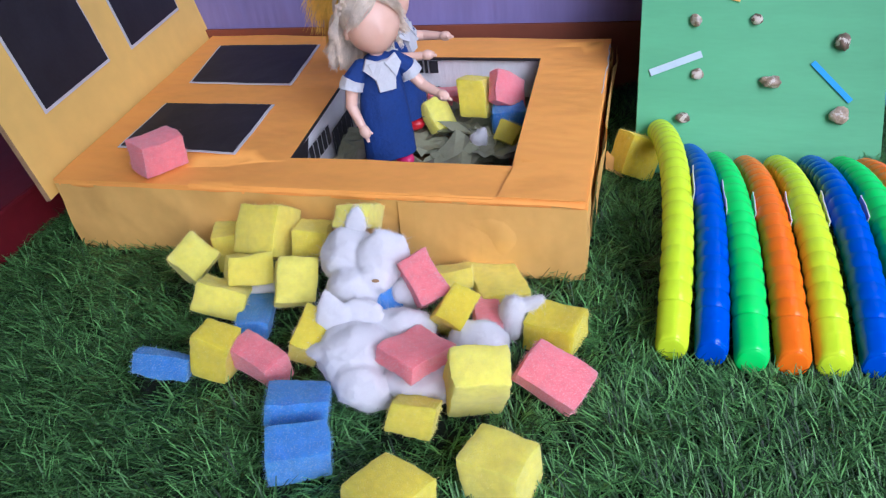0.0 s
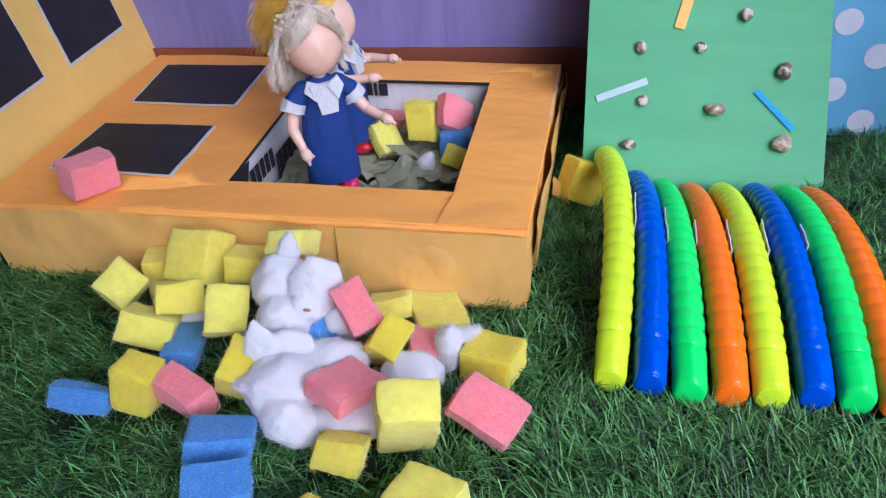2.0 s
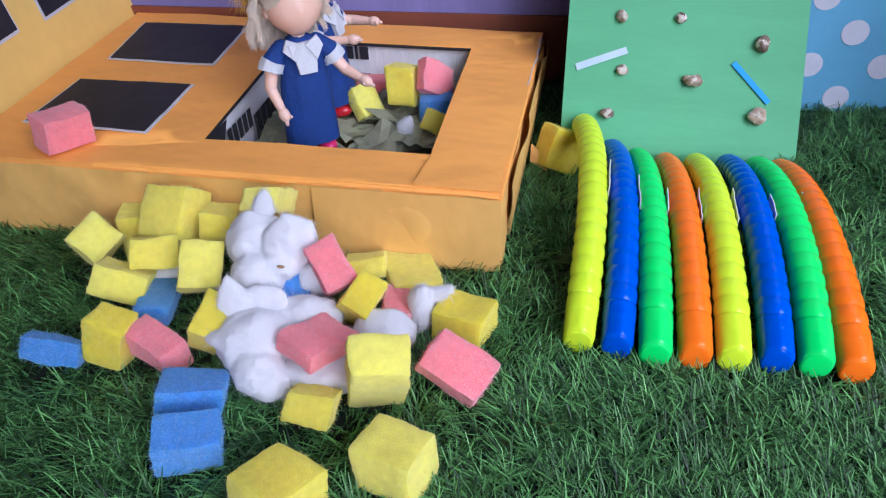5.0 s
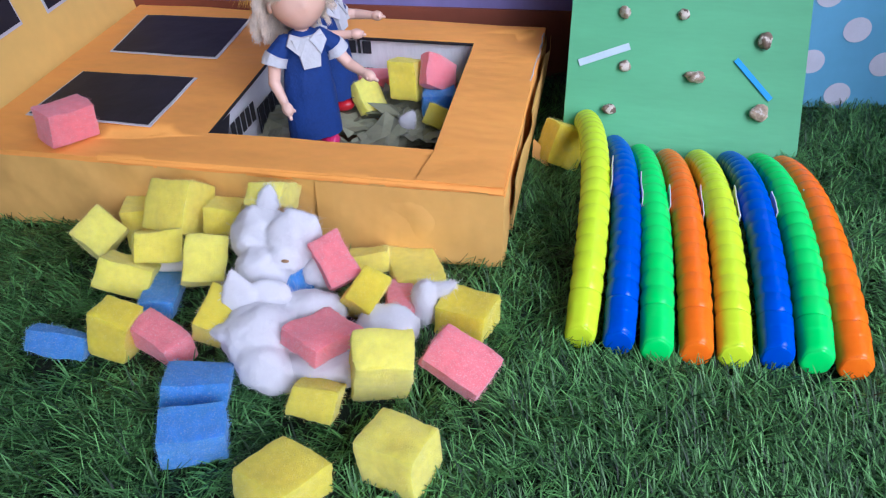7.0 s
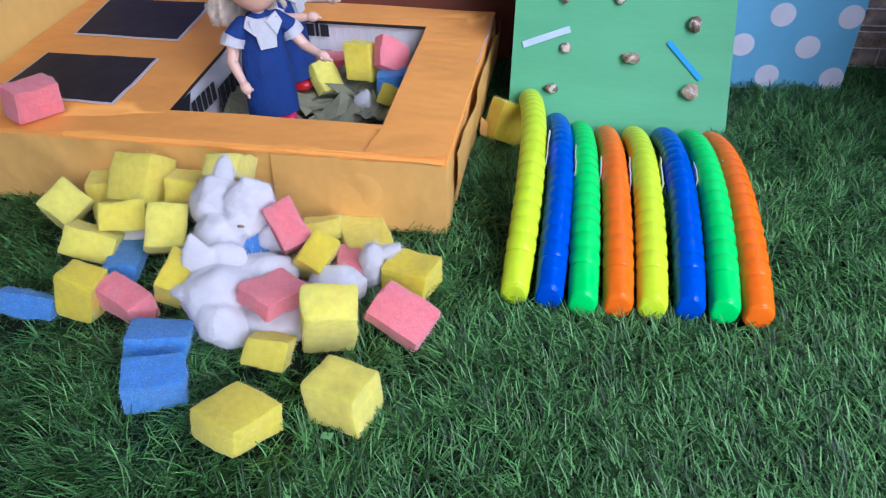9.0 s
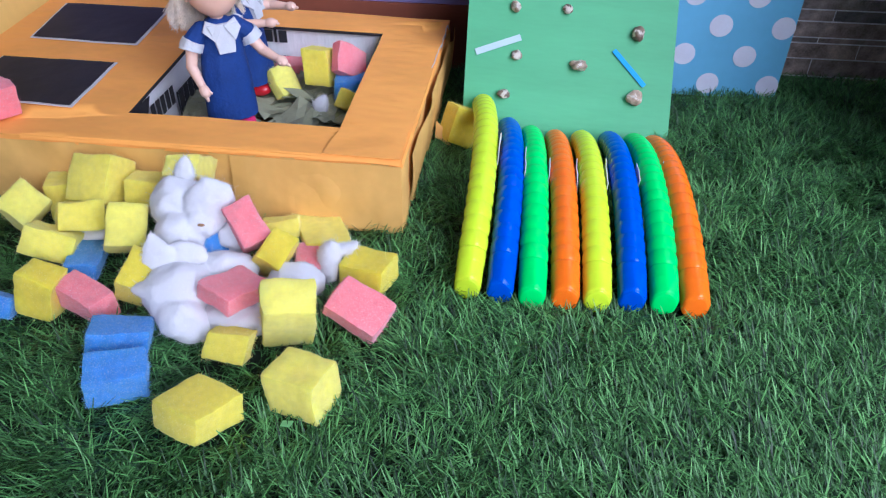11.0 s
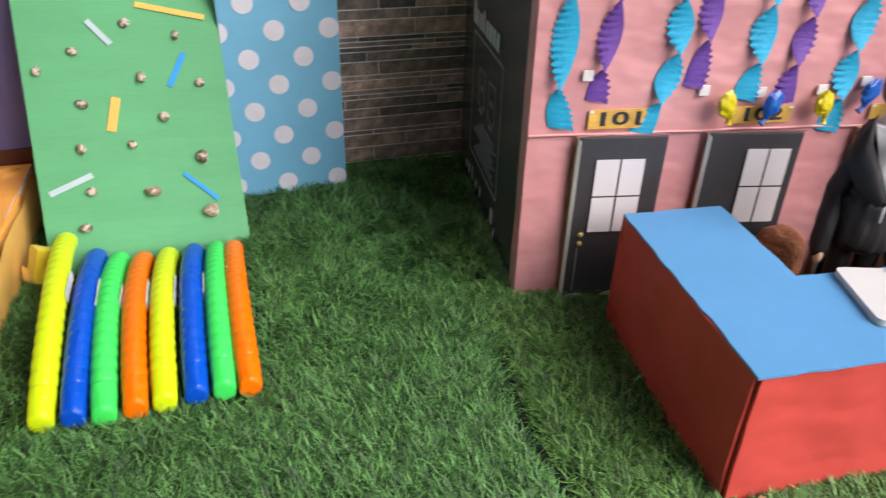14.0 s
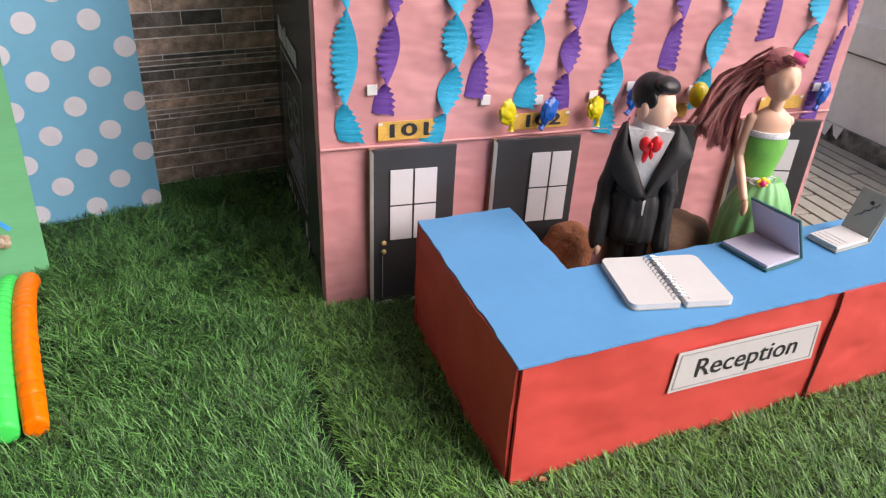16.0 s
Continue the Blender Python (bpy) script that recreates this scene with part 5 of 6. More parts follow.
def head(c, r, idx, nose, chin):
    """A smooth head that faces -y, with a soft nose and chin."""
    bm = ball((0, 0, 0), 1.0, 4)
    for v in bm.verts:
        n = v.co.copy()
        f = max(0.0, -n.y)
        k = Vector((n.x * r[0], n.y * r[1], n.z * r[2]))
        k.y -= nose * math.exp(-((n.x / 0.13) ** 2 + ((n.z + 0.06) / 0.20) ** 2)) * (f > 0.3)
        k.y += 0.35 * nose * (math.exp(-(((abs(n.x) - 0.36) / 0.20) ** 2 + ((n.z - 0.08) / 0.14) ** 2))) * (f > 0.3)
        k.y -= 0.30 * nose * math.exp(-((n.x / 0.20) ** 2 + ((n.z + 0.47) / 0.08) ** 2)) * (f > 0.3)
        if n.z < 0:
            k.x *= 1 - chin * n.z * n.z * (0.4 + 0.6 * f)
            k.y -= 0.10 * r[1] * n.z * n.z * f
        v.co = k
    bm.transform(Matrix.Translation(c))
    return paint(bm, idx)


def strands(roots, ends, sag, r, idx, count, seed, spread, locks=0):
    rs = random.Random(seed)
    out = []

    def about(k):
        return Vector([rs.uniform(-1, 1) * k for _ in range(3)])

    for k in range(count if locks else 0):
        if k % (count // locks) == 0:
            la, lb = Vector(rs.choice(roots)) + about(spread[0]), Vector(rs.choice(ends)) + about(spread[1])
            lm = la.lerp(lb, 0.45) + Vector(sag) + about(spread[0])
        a, b = la + about(0.0011), lb + about(0.0022)
        mid = lm + about(0.0012)
        pts = [(1 - t) ** 2 * a + 2 * t * (1 - t) * mid + t * t * b for t in (0, 0.2, 0.4, 0.6, 0.8, 1)]
        out.append(tube_bm(pts, [r, r, r, r * 0.9, r * 0.7, r * 0.3], 5))
    for _ in range(0 if locks else count):
        a = Vector(rs.choice(roots)) + Vector([rs.uniform(-1, 1) * spread[0] for _ in range(3)])
        b = Vector(rs.choice(ends)) + Vector([rs.uniform(-1, 1) * spread[1] for _ in range(3)])
        mid = a.lerp(b, 0.45) + Vector(sag) + Vector([rs.uniform(-1, 1) * spread[0] for _ in range(3)])
        pts = [(1 - t) ** 2 * a + 2 * t * (1 - t) * mid + t * t * b for t in (0, 0.2, 0.4, 0.6, 0.8, 1)]
        out.append(tube_bm(pts, [r, r, r, r * 0.9, r * 0.6, r * 0.2], 5))
    return paint(join(*out), idx)


def lapel(inner, outer, seed):
    """A turned-back cloth lapel between its roll line and its loose edge, with a soft roll and creases."""
    n = len(inner)
    bm = bmesh.new()
    rows = []
    for i in range(4 * (n - 1) + 1):
        k, f = min(i // 4, n - 2), i / 4 - min(i // 4, n - 2)
        a, b = Vector(inner[k]).lerp(Vector(inner[k + 1]), f), Vector(outer[k]).lerp(Vector(outer[k + 1]), f)
        row = []
        for j in range(7):
            u = j / 6
            p = a.lerp(b, u) + Vector((0, -0.0042 * math.sin(math.pi * u ** 0.7), 0))
            row.append(p + 0.0016 * u * noise.noise_vector(p * 90 + Vector((seed, 0, 0))))
        rows.append([bm.verts.new(p) for p in row] + [bm.verts.new(p + Vector((0, 0.0022, 0))) for p in reversed(row)])
    for r0, r1 in zip(rows, rows[1:]):
        for j in range(14):
            bm.faces.new((r0[j], r0[(j + 1) % 14], r1[(j + 1) % 14], r1[j]))
    bm.faces.new(rows[0])
    bm.faces.new(rows[-1])
    bmesh.ops.recalc_face_normals(bm, faces=bm.faces[:])
    return paint(bm, 1)


def groom():
    B = [limb((0.014, 0, 0.012), (0.015, 0, 0.13), 0.010, 0.015, 1), limb((-0.014, 0, 0.012), (-0.015, 0, 0.13), 0.010, 0.015, 1)]
    B += [paint(ball((0.015, -0.006, 0.007), (0.008, 0.016, 0.007), 2), 1), paint(ball((-0.015, -0.006, 0.007), (0.008, 0.016, 0.007), 2), 1)]
    B += [folds(lathe([(0.0325, 0.104), (0.0325, 0.113), (0.027, 0.145), (0.030, 0.172), (0.032, 0.188), (0.028, 0.201), (0.021, 0.210), (0.013, 0.216)], 1, 32, 0.03, 7, 0.66), 0.0030, 32, 2)]
    B += [folds(limb((0.029, 0, 0.198), (0.040, 0.004, 0.150), 0.0100, 0.0112, 1), 0.0045, 40, 4), folds(limb((0.040, 0.004, 0.150), (0.041, -0.010, 0.100), 0.0112, 0.0116, 1), 0.0045, 46, 6)]
    B += [folds(limb((-0.029, 0, 0.198), (-0.040, 0.004, 0.150), 0.0100, 0.0112, 1), 0.0045, 40, 4), folds(limb((-0.040, 0.004, 0.150), (-0.041, -0.010, 0.100), 0.0112, 0.0116, 1), 0.0045, 46, 6)]
    B += [paint(ball((0.041, -0.013, 0.094), (0.006, 0.008, 0.010), 2), 0), paint(ball((-0.041, -0.013, 0.094), (0.006, 0.008, 0.010), 2), 0)]
    # shirt front, collar, shawl lapels, bow
    B += [paint(plate([(-0.0275, -0.0190, 0.2120), (0.0275, -0.0190, 0.2120), (0.0035, -0.0270, 0.160), (-0.0015, -0.0270, 0.160)], (0, 0.010, 0), 4), 2)]
    B += [lathe([(0.0260, 0.198), (0.0235, 0.2090), (0.0190, 0.2160), (0.0150, 0.2185)], 2, 24, 0.02, 5, 0.90)]
    B += [lapel([(-0.0270, -0.0120, 0.2200), (-0.0290, -0.0150, 0.2195), (-0.0265, -0.0230, 0.1990), (-0.0095, -0.0290, 0.1800), (0.0040, -0.0300, 0.1600)],
               [(-0.0340, -0.0080, 0.2130), (-0.0430, -0.0150, 0.1960), (-0.0460, -0.0220, 0.1800), (-0.0300, -0.0290, 0.1640), (-0.0040, -0.0310, 0.1500)], 3)]
    B += [lapel([(0.0270, -0.0120, 0.2200), (0.0290, -0.0150, 0.2190), (0.0260, -0.0230, 0.1990), (0.0125, -0.0280, 0.1800), (0.0050, -0.0295, 0.1600)],
               [(0.0350, -0.0060, 0.2150), (0.0470, -0.0100, 0.2060), (0.0560, -0.0180, 0.1930), (0.0330, -0.0260, 0.1760), (0.0100, -0.0300, 0.1530)], 5)]
    B += [folds(lathe([(0.0290, 0.1500), (0.0335, 0.1440), (0.0350, 0.1250), (0.0370, 0.1080), (0.0355, 0.1065)], 1, 36, 0.04, 5, 0.68), 0.0035, 42, 9)]
    B += [paint(tube_bm([(-0.030, -0.0205, 0.1580), (-0.012, -0.0270, 0.1535), (0.006, -0.0285, 0.1520)], [0.0014, 0.0020, 0.0016], 8), 1)]
    B += [paint(plate([(0.0055, -0.0275, 0.1500), (0.0085, -0.0272, 0.1500), (0.0080, -0.0270, 0.1360), (0.0068, -0.0270, 0.1360)], (0, 0.003, 0), 0), 2)]
    B += [paint(ball((-0.0055, -0.0290, 0.2025), (0.0078, 0.0034, 0.0066), 4, pose(0, 0, 0, 0, 12, 0), 0.10, 160, 3), 3), paint(ball((0.0062, -0.0290, 0.2035), (0.0078, 0.0034, 0.0070), 4, pose(0, 0, 0, 0, -12, 0), 0.10, 160, 5), 3)]
    B += [paint(ball((-0.0035, -0.0295, 0.1935), (0.0038, 0.0020, 0.0075), 4, pose(0, 0, 0, 0, 14, 0), 0.10, 160, 7), 3), paint(ball((0.0028, -0.0295, 0.1950), (0.0030, 0.0020, 0.0055), 3, pose(0, 0, 0, 0, -16, 0), 0.15, 160, 9), 3)]
    B += [paint(ball((0.0004, -0.0322, 0.2030), (0.0026, 0.0022, 0.0030), 2), 3)]
    B += [limb((0, 0, 0.210), (0.001, -0.002, 0.232), 0.009, 0.009, 0)]
    hd = [head((0, -0.002, 0.246), (0.0148, 0.0160, 0.0200), 0, 0.0034, 0.42),
          paint(ball((0.0150, 0.001, 0.246), (0.002, 0.004, 0.006), 2), 0), paint(ball((-0.0150, 0.001, 0.246), (0.002, 0.004, 0.006), 2), 0),
          paint(ball((0, 0.0048, 0.2560), (0.0160, 0.0158, 0.0160), 4, None, 0.03, 80, 2), 4), paint(ball((0.002, -0.0070, 0.2640), (0.0152, 0.0105, 0.0066), 4, pose(0, 0, 0, 14, 6, 0), 0.03, 60, 5), 4), paint(ball((-0.0125, -0.002, 0.253), (0.003, 0.006, 0.008), 2), 4), paint(ball((0.0125, -0.002, 0.253), (0.003, 0.006, 0.008), 2), 4)]
    h = join(*hd)
    h.transform(Matrix.Translation((0, -0.001, 0.2145)) @ pose(0, 0, 0, 0, 0, 58) @ Matrix.Diagonal((1.0, 1.04, 1.13, 1)) @ Matrix.Translation((0, 0, -0.23)))
    body = join(*B)
    body.transform(Matrix.Diagonal((0.70, 0.86, 1.02, 1)))
    ob = part("groom_doll", join(body, h), (SKIN, SUIT, CLOTH_W, BOW, HAIR_K), None, "", True, pose(0.737, -0.146, 0.004, 0, 0, -38))
    return tagged(ob, "standing male fashion doll in black suit with red bow", "doll")


groom()


def gown_doll():
    B = [lathe([(0.035, 0.003), (0.035, 0.03), (0.036, 0.07), (0.0345, 0.098), (0.0300, 0.118), (0.0230, 0.134), (0.0155, 0.143)], 1, 90, 0.055, 15, 0.9, (0.009, -0.004))]
    B += [lathe([(0.0140, 0.141), (0.0158, 0.150), (0.0195, 0.168), (0.0212, 0.180), (0.0198, 0.190)], 2, 28, 0, 5, 0.72)]
    B += [lathe([(0.0206, 0.1875), (0.0210, 0.1905), (0.0200, 0.1930)], 3, 28, 0.05, 14, 0.74)]
    B += [lathe([(0.0192, 0.188), (0.0200, 0.199), (0.0170, 0.208), (0.0085, 0.2145)], 0, 24, 0, 5, 0.6)]
    B += [limb((0, 0, 0.210), (0.001, -0.002, 0.230), 0.0066, 0.0064, 0), paint(ball((0.0165, 0.001, 0.202), 0.0058, 2), 0), paint(ball((-0.0180, 0, 0.203), 0.0056, 2), 0)]
    B += [limb((-0.0188, 0, 0.203), (-0.0225, -0.002, 0.165), 0.0056, 0.0048, 0), limb((-0.0225, -0.002, 0.165), (-0.0165, -0.028, 0.130), 0.0048, 0.0038, 0), paint(ball((-0.0150, -0.032, 0.121), (0.0030, 0.0045, 0.009), 2), 0)]
    B += [limb((0.0165, 0.002, 0.201), (0.0150, 0.016, 0.165), 0.0047, 0.0040, 0), limb((0.0150, 0.016, 0.165), (0.010, 0.030, 0.130), 0.0041, 0.0032, 0)]
    B += [lathe([(0.0156, 0.1405), (0.0157, 0.1440)], 4, 24, 0, 5, 0.85)]
    # waist bow: two ribbon loops, a tail, yellow petals and a pink bud
    for sx, tl in ((-1, -6), (1, 24)):
        loop = [(0.002 + sx * 0.0062 * (1 - math.cos(a)), -0.0165, 0.1430 + 0.0034 * math.sin(a)) for a in [i * math.tau / 16 for i in range(17)]]
        B.append(moved(paint(tube_bm(loop, [0.0009] * 17, 6), 4), Matrix.Translation((0.002, 0, 0.143)) @ pose(0, 0, 0, 0, -tl, 0) @ Matrix.Translation((-0.002, 0, -0.143))))
    for i in range(5):
        a = i * math.tau / 5 + 0.4
        B.append(paint(ball((0.002 + 0.0038 * math.cos(a), -0.0182, 0.1435 + 0.0034 * math.sin(a)), (0.0030, 0.0016, 0.0026), 2), 8))
    B.append(paint(ball((0.0015, -0.0200, 0.1430), (0.0034, 0.0024, 0.0034), 3, None, 0.15, 300, 2), 5))
    hd = [head((0, -0.002, 0.247), (0.0138, 0.0150, 0.0190), 0, 0.0026, 0.50),
          paint(ball((0, 0.004, 0.2575), (0.0165, 0.0165, 0.0155), 3, None, 0.08, 90, 4), 6), paint(ball((0.006, -0.0035, 0.2655), (0.0090, 0.0105, 0.0058), 3, None, 0.1, 90, 3), 7)]
    hd.append(strands([(0.0, 0.012, 0.262), (-0.010, 0.010, 0.258), (0.010, 0.012, 0.256), (0, 0.018, 0.250)], [(-0.040, 0.026, 0.196), (-0.050, 0.020, 0.206), (-0.030, 0.030, 0.186), (-0.020, 0.030, 0.182), (-0.044, 0.018, 0.192)], (-0.016, 0.016, 0.016), 0.00026, 6, 2800, 6, (0.009, 0.012), 80))
    # hair combed back over the crown from the hairline
    hd.append(strands([(0.008, -0.010, 0.2665), (-0.004, -0.012, 0.2650), (-0.012, -0.006, 0.2600), (0.013, -0.004, 0.2610)], [(-0.012, 0.022, 0.248), (-0.016, 0.018, 0.240), (-0.004, 0.024, 0.244)], (-0.001, 0.002, 0.0150), 0.00030, 6, 900, 8, (0.0030, 0.006), 60))
    h = join(*hd)
    h.transform(Matrix.Translation((-0.002, 0, 0.2240)) @ pose(0, 0, 0, 0, 0, 20) @ Matrix.Scale(1.10, 4) @ Matrix.Translation((0, 0, -0.23)))
    ob = part("gown_doll", join(*B, h), (SKIN2, TULLE, GOWN, LACE, CLOTH_W, SHOE, HAIR_R, HAIR_M, YELLOW_SIGN), None, "", True, pose(0.892, -0.150, 0.004, 0, 0, -32))
    return tagged(ob, "standing fashion doll in green gown with long auburn hair", "doll")


gown_doll()


def small_doll(hair, shoe, arms, tail):
    """A big-headed doll, feet at the origin, facing -y, about 16 cm tall. arms: elbow and wrist of each arm."""
    body = []
    for sx in (-1, 1):
        body += [limb((sx * 0.0095, 0, 0.010), (sx * 0.0105, 0, 0.045), 0.0062, 0.0080, 0),
                 paint(ball((sx * 0.0100, -0.0045, 0.0062), (0.0080, 0.0130, 0.0068), 3), 3)]
    skirt = lathe([(0.0225, 0.0125), (0.0236, 0.0130), (0.0232, 0.030), (0.0222, 0.048), (0.0205, 0.064), (0.0188, 0.078), (0.0178, 0.088), (0.0166, 0.095), (0.0120, 0.1005), (0.0070, 0.1030)], 1, 48, 0.035, 6, 0.74)
    body += [folds(skirt, 0.0016, 45, 3),
             # white bib with a turned-down pointed collar
             paint(plate([(-0.0125, -0.0128, 0.0995), (0.0125, -0.0128, 0.0995), (0.0085, -0.0160, 0.0860), (0.0070, -0.0172, 0.0760), (-0.0070, -0.0172, 0.0760), (-0.0085, -0.0160, 0.0860)], (0, 0.005, 0)), 2)]
    for sx in (-1, 1):
        body += [paint(plate([(sx * 0.0010, -0.0150, 0.0985), (sx * 0.0125, -0.0100, 0.1030), (sx * 0.0165, -0.0105, 0.0945), (sx * 0.0085, -0.0178, 0.0865)], (0, 0.0022, 0)), 2),
                 folds(limb((sx * 0.0150, 0, 0.0935), (sx * 0.0235, -0.001, 0.0850), 0.0082, 0.0090, 1), 0.0012, 60, 5),
                 folds(paint(tube_bm([(sx * 0.0230, -0.001, 0.0860), (sx * 0.0262, -0.0015, 0.0805), (sx * 0.0272, -0.002, 0.0782)], [0.0092, 0.0100, 0.0106], 16), 2), 0.0012, 120, 6)]
    for sx, elbow, wrist in ((-1, *arms[0]), (1, *arms[1])):
        e, w_ = Vector(elbow), Vector(wrist)
        d = (w_ - e).normalized()
        body += [limb((sx * 0.0255, -0.0015, 0.0815), e, 0.0056, 0.0048, 0), limb(e, w_, 0.0048, 0.0036, 0), paint(ball(w_ + d * 0.0055, (0.0046, 0.0046, 0.0062), 3, d.to_track_quat("Z", "Y").to_matrix().to_4x4()), 0),
                 limb(w_ + d * 0.006, w_ + d * 0.013 + Vector((0.001 * sx, 0, -0.001)), 0.0026, 0.0014, 0), limb(w_ + d * 0.003, w_ + d * 0.0075 + Vector((0.0042 * -sx, -0.002, 0.0)), 0.0019, 0.0013, 0)]
    body.append(limb((0, 0, 0.098), (0, 0, 0.108), 0.0058, 0.0058, 0))
    hd = [head((0, 0, 0.1285), (0.0240, 0.0218, 0.0255), 0, 0.0024, 0.32)]
    for sx in (-1, 1):
        hd.append(paint(ball((sx * 0.0235, 0.002, 0.124), (0.0025, 0.004, 0.0052), 2), 0))
    hd.append(paint(ball((0, 0.0075, 0.1365), (0.0258, 0.0228, 0.0232), 4, None, 0.04, 120, 2), 4))
    if tail:
        hd.append(strands([(0, 0.022, 0.148), (0.004, 0.024, 0.144), (-0.006, 0.020, 0.150)], [(0.0, 0.075, 0.128), (0.006, 0.070, 0.108), (-0.004, 0.080, 0.116), (0, 0.062, 0.098), (-0.006, 0.050, 0.090)], (0, 0.024, 0.022), 0.00042, 4, 1700, 3, (0.011, 0.020)))
    else:
        hd.append(strands([(0.006, 0.0, 0.158), (-0.006, 0.002, 0.158), (0, 0.012, 0.156), (0.018, 0.008, 0.148), (-0.018, 0.008, 0.148)], [(-0.034, 0.012, 0.106), (-0.030, 0.022, 0.094), (-0.018, 0.030, 0.088), (0, 0.034, 0.090), (0.016, 0.030, 0.092), (0.028, 0.020, 0.104), (-0.032, 0.002, 0.120), (0.030, 0.004, 0.122)], (0, 0.012, 0.016), 0.00042, 4, 2400, 3, (0.009, 0.007), 110))
        # a fringe swept to one side
        hd.append(strands([(0.006, -0.006, 0.1585), (0.0, -0.004, 0.159)], [(-0.022, -0.016, 0.136), (-0.020, -0.014, 0.143), (-0.024, -0.008, 0.132), (0.022, -0.014, 0.140), (0.024, -0.008, 0.134)], (0, -0.013, 0.004), 0.00045, 4, 380, 8, (0.004, 0.003)))
    hd = join(*hd)
    hd.transform(Matrix.Translation((0, 0, 0.102)) @ Matrix.Scale(0.86 if tail else 0.92, 4) @ Matrix.Translation((0, 0, -0.102)))
    return join(*body, hd), (SKIN, DRESS, CLOTH_W, shoe, hair)


bm, ms = small_doll(HAIR_P, SHOE, (((-0.0300, -0.006, 0.066), (-0.0270, -0.016, 0.052)), ((0.0330, -0.010, 0.070), (0.0400, -0.024, 0.066))), False)
ob = part("blond_doll", bm, ms, None, "", True, pose(-0.174, 0.122, 0.027, 0, 0, 38))
tagged(ob, "blond doll in blue dress standing on crumpled plastic", "doll")
bm, ms = small_doll(HAIR_Y, SHOE_R, (((-0.0300, -0.016, 0.080), (-0.0260, -0.034, 0.080)), ((0.0300, -0.016, 0.080), (0.0260, -0.034, 0.080))), True)
ob = part("golden_haired_doll", bm, ms, None, "", True, pose(-0.180, 0.212, 0.022, -4, 0, 84))
tagged(ob, "golden-haired doll in blue dress standing in the pit", "doll")


ob = part("plastic_scrap", plate([(-0.036, -0.2065, 0.012), (-0.030, -0.2075, 0.013), (-0.029, -0.2030, 0.013), (-0.0355, -0.2025, 0.012)], (0, 0, 0.0005)), TULLE)
tagged(ob, "tiny pale green plastic scrap lying on turf", "scrap")
ob = part("dry_leaf", plate([(0.547, -0.2915, 0.012), (0.552, -0.2955, 0.014), (0.5535, -0.2915, 0.013), (0.550, -0.2885, 0.013)], (0, 0, 0.0004)), CARD)
tagged(ob, "tiny dry brown leaf lying on turf", "leaf")

# ---- wall cladding, terrace tiles ----
rs = random.Random(21)
shared = {}
z = 0.002
count = 0
while z < 0.50:
    h = rs.choice((0.0055, 0.0065, 0.013, 0.018, 0.021))
    x = 0.30 - rs.uniform(0, 0.1)
    while x < 0.72 and count < 300:
        ln = rs.choice((0.05, 0.09, 0.13, 0.18))
        key = (h, ln)
        if key not in shared:
            b_ = block((0, -0.0004, 0), (ln - 0.0012, 0.002, h - 0.0016), 0.0002, 0)
            shared[key] = bpy.data.meshes.new("ledger_strip")
            b_.to_mesh(shared[key])
            b_.free()
            shared[key].materials.append(LEDGER)
        o = new("ledger_strip", shared[key])
        o.parent = wall_north
        o.location = (x, WALL_Y - rs.uniform(0.0, 0.0003), z)
        x += ln
        count += 1
    z += h
tile = block((0, 0, 0), (0.30, 0.022, 0.008), 0.0015)
tm = bpy.data.meshes.new("tile_rib")
tile.to_mesh(tm)
tile.free()
tm.materials.append(PAVING)
ang = math.degrees(math.atan2(PD.y, PD.x))
for i in range(5):
    for j in range(15):
        q = p0 - PN * (0.022 + 0.0262 * j) + PD * (-0.42 + 0.304 * i + 0.05 * (j % 3))
        if min(q.x, (q + PD * 0.3).x) > 1.085:
            o = new("tile_rib", tm)
            o.parent = terrace
            o.matrix_basis = pose(q.x, q.y, 0.001, 0, 0, ang)


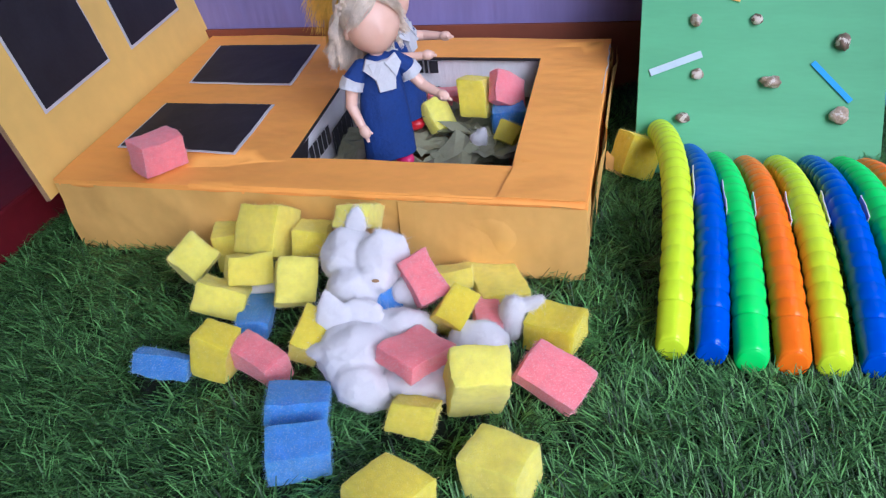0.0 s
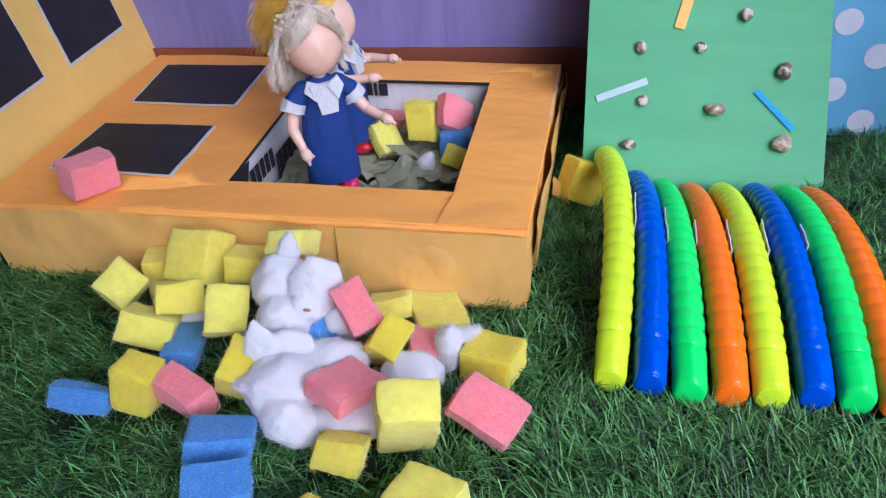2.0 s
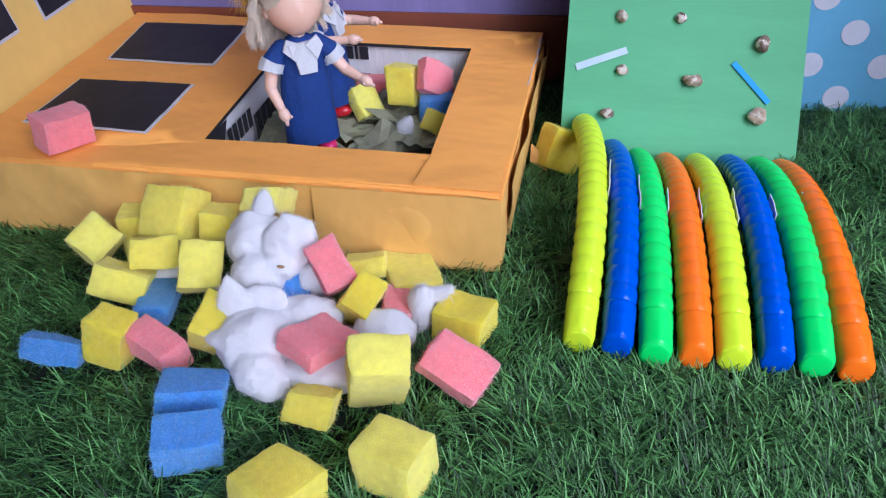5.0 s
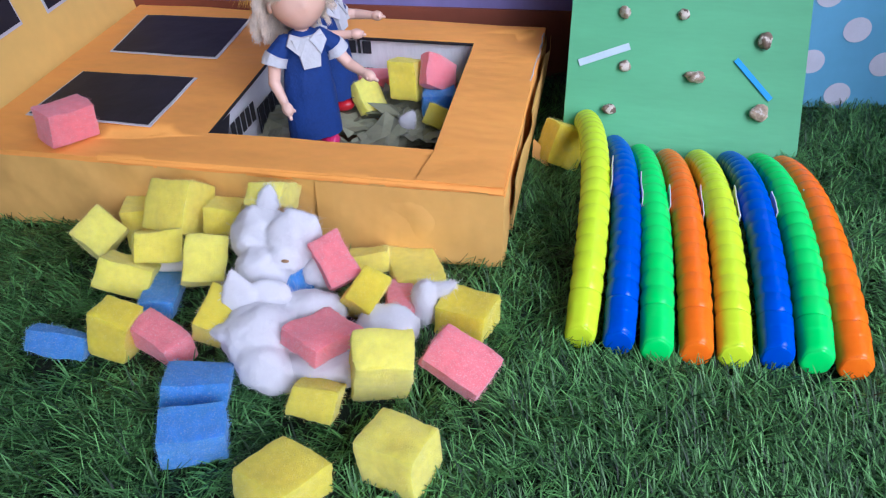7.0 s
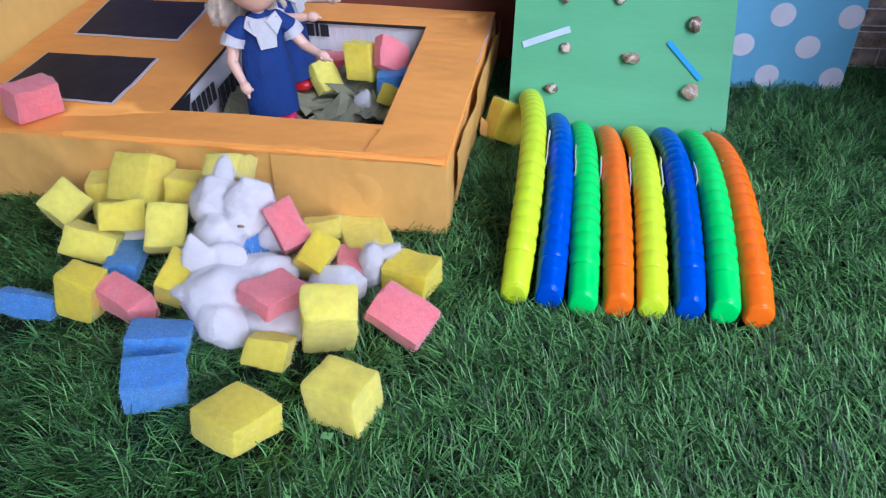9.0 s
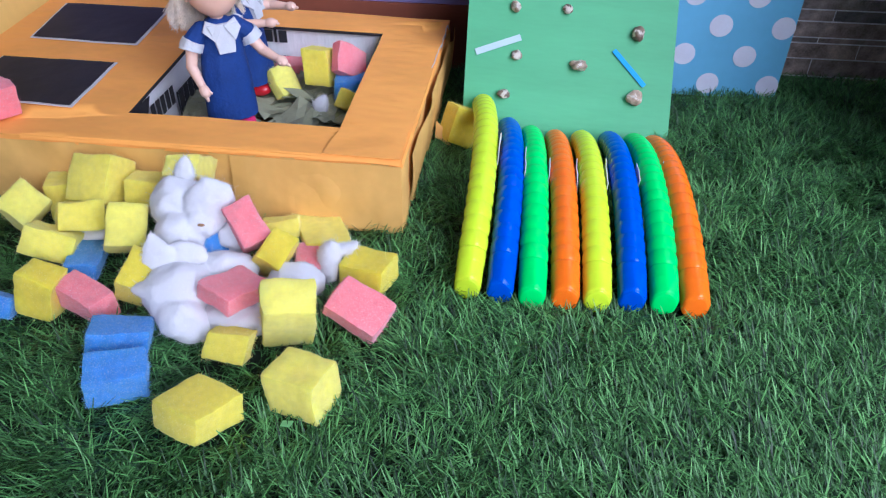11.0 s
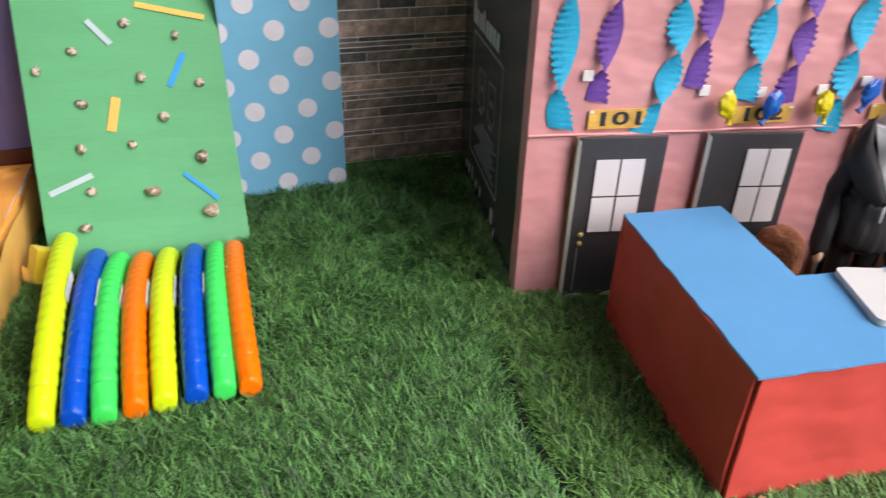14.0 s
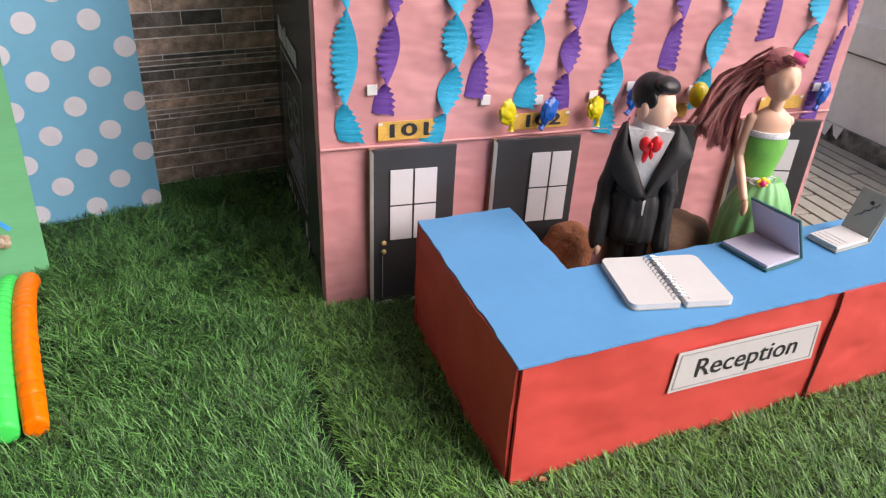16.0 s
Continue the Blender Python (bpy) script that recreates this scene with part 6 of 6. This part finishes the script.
# ---- artificial turf ----
def turf(x0, x1, y0, y1, count, seed, lmin, lmax, width, blade, side, label):
    g_ = np.random.RandomState(seed)
    tuft = count // 7
    tx, ty = g_.uniform(x0, x1, tuft), g_.uniform(y0, y1, tuft)
    px_, py_ = np.repeat(tx, 7) + g_.normal(0, 0.0016, tuft * 7), np.repeat(ty, 7) + g_.normal(0, 0.0016, tuft * 7)
    keep = np.ones(len(px_), bool)
    # nothing grows under the boxes, the desk and the seam between two turf sheets
    keep &= ~((px_ > -0.45) & (px_ < 0.004) & (py_ > 0.008) & (py_ < 0.36))
    hs, hy = (px_ - B0.x) * BD.x + (py_ - B0.y) * BD.y, (px_ - B0.x) * BNM.x + (py_ - B0.y) * BNM.y
    keep &= ~((hs > 0) & (hy < -0.002) & (hs < 0.59))
    keep &= ~((px_ > 0.14) & (px_ < 0.37) & (py_ > 0.305)) & (py_ < WALL_Y - 0.003)
    du = (px_ - D[0].x) * RD.x + (py_ - D[0].y) * RD.y
    dv = (px_ - D[0].x) * -RN.x + (py_ - D[0].y) * -RN.y
    keep &= ~((du > 0.004 + 0.1 * dv) & (dv > 0.003) & (dv < 0.10)) & ~((du > 0.004 + 0.13 * dv) & (du < 0.12) & (dv > 0.003) & (dv < 0.205))
    across = px_ - (0.436 + 0.05 * py_ + 0.003 * np.sin(py_ * 45))
    keep &= (across * side > 0) & ~((np.abs(across) < 0.0042) & (py_ < -0.075))
    keep &= ~((np.abs(px_ - (0.815 + 0.2 * (py_ + 0.36) + 0.003 * np.sin(py_ * 70))) < 0.0030) & (py_ < -0.325))
    px_, py_, across = px_[keep], py_[keep], across[keep]
    n = len(px_)
    ln = g_.uniform(lmin, lmax, n)
    ln[(np.abs(across) < 0.013) & (py_ < -0.075)] *= 0.55
    for s_ in SPONGES:
        if s_[2] < 0.07 and s_[1] < 0.06:
            ln[(np.hypot(px_ - s_[0], py_ - s_[1]) < 0.019)] *= 0.3
    ln[(px_ > 0.050) & (px_ < 0.236) & (py_ > -0.082) & (py_ < 0.17)] *= 0.45
    # blades stand in tufts that share a lean, and neighbouring tufts lean alike
    cell = 0.011
    ci, cj = np.floor(px_ / cell + 0.4 * np.sin(py_ * 311)).astype(int), np.floor(py_ / cell + 0.4 * np.sin(px_ * 287)).astype(int)
    own = np.abs(np.sin(ci * 12.9898 + cj * 78.233) * 43758.5453) % 1.0
    az = 1.6 + 2.2 * np.sin(px_ * 31 + 1.7 * np.sin(py_ * 23)) + 1.4 * np.sin(py_ * 37 + px_ * 11) + 3.4 * (own - 0.5) + g_.normal(0, 0.55, n)
    az = np.where(g_.uniform(0, 1, n) < 0.22, g_.uniform(0, 2 * np.pi, n), az)
    # the second sheet's pile is combed back towards the wall
    combed = g_.uniform(0, 1, n) < np.clip((px_ + 0.05) / 0.35, 0, 0.75) * np.clip((0.02 - py_) / 0.18, 0, 1)
    az = np.where(combed, g_.normal(1.9, 0.9, n), az)
    # the first sheet's pile lies the other way
    combed = g_.uniform(0, 1, n) < np.clip((-px_ - 0.02) / 0.25, 0, 0.7)
    az = np.where(combed, g_.normal(-2.2, 0.8, n), az)
    tilt = np.radians(g_.uniform(46, 86, n))
    bend = np.radians(g_.uniform(-4, 20, n))
    dx, dy = np.cos(az), np.sin(az)
    sx_, sy_ = -dy * width, dx * width
    wv = g_.uniform(0.6, 1.2, n)
    co = np.zeros((n, 6, 3), np.float32)
    h1, r1 = ln * 0.55 * np.cos(tilt * 0.7), ln * 0.55 * np.sin(tilt * 0.7)
    h2, r2 = h1 + ln * 0.45 * np.cos(np.minimum(tilt + bend, 1.55)), r1 + ln * 0.45 * np.sin(tilt + bend)
    for k, (r_, h_, s_) in enumerate(((0 * ln, 0 * ln, -1), (0 * ln, 0 * ln, 1), (r1, h1, 0.95), (r1, h1, -0.95), (r2, h2, 0.45), (r2, h2, -0.45))):
        co[:, k, 0], co[:, k, 1], co[:, k, 2] = px_ + dx * r_ + s_ * sx_ * wv, py_ + dy * r_ + s_ * sy_ * wv, h_
    i0 = np.arange(n) * 6
    loops = np.stack([i0, i0 + 1, i0 + 2, i0 + 3, i0 + 3, i0 + 2, i0 + 4, i0 + 5], 1).ravel().astype(np.int32)
    starts = np.stack([np.arange(n) * 8, np.arange(n) * 8 + 4], 1).ravel().astype(np.int32)
    me = bpy.data.meshes.new("turf")
    me.vertices.add(n * 6), me.loops.add(n * 8), me.polygons.add(n * 2)
    me.vertices.foreach_set("co", co.ravel())
    me.loops.foreach_set("vertex_index", loops)
    me.polygons.foreach_set("loop_start", starts)
    me.update(calc_edges=True)
    me.validate()
    me.materials.append(blade)
    return tagged(new("turf", me), label, "artificial turf", kind="stuff")


turf(-0.75, 0.46, -0.62, 0.366, 365000, 7, 0.013, 0.024, 0.00042, GRASS, -1, "dense green artificial turf blades")
turf(0.40, 1.06, -0.62, 0.366, 195000, 8, 0.013, 0.024, 0.00042, GRASS_WARM, 1, "second sheet of green artificial turf beyond a seam")
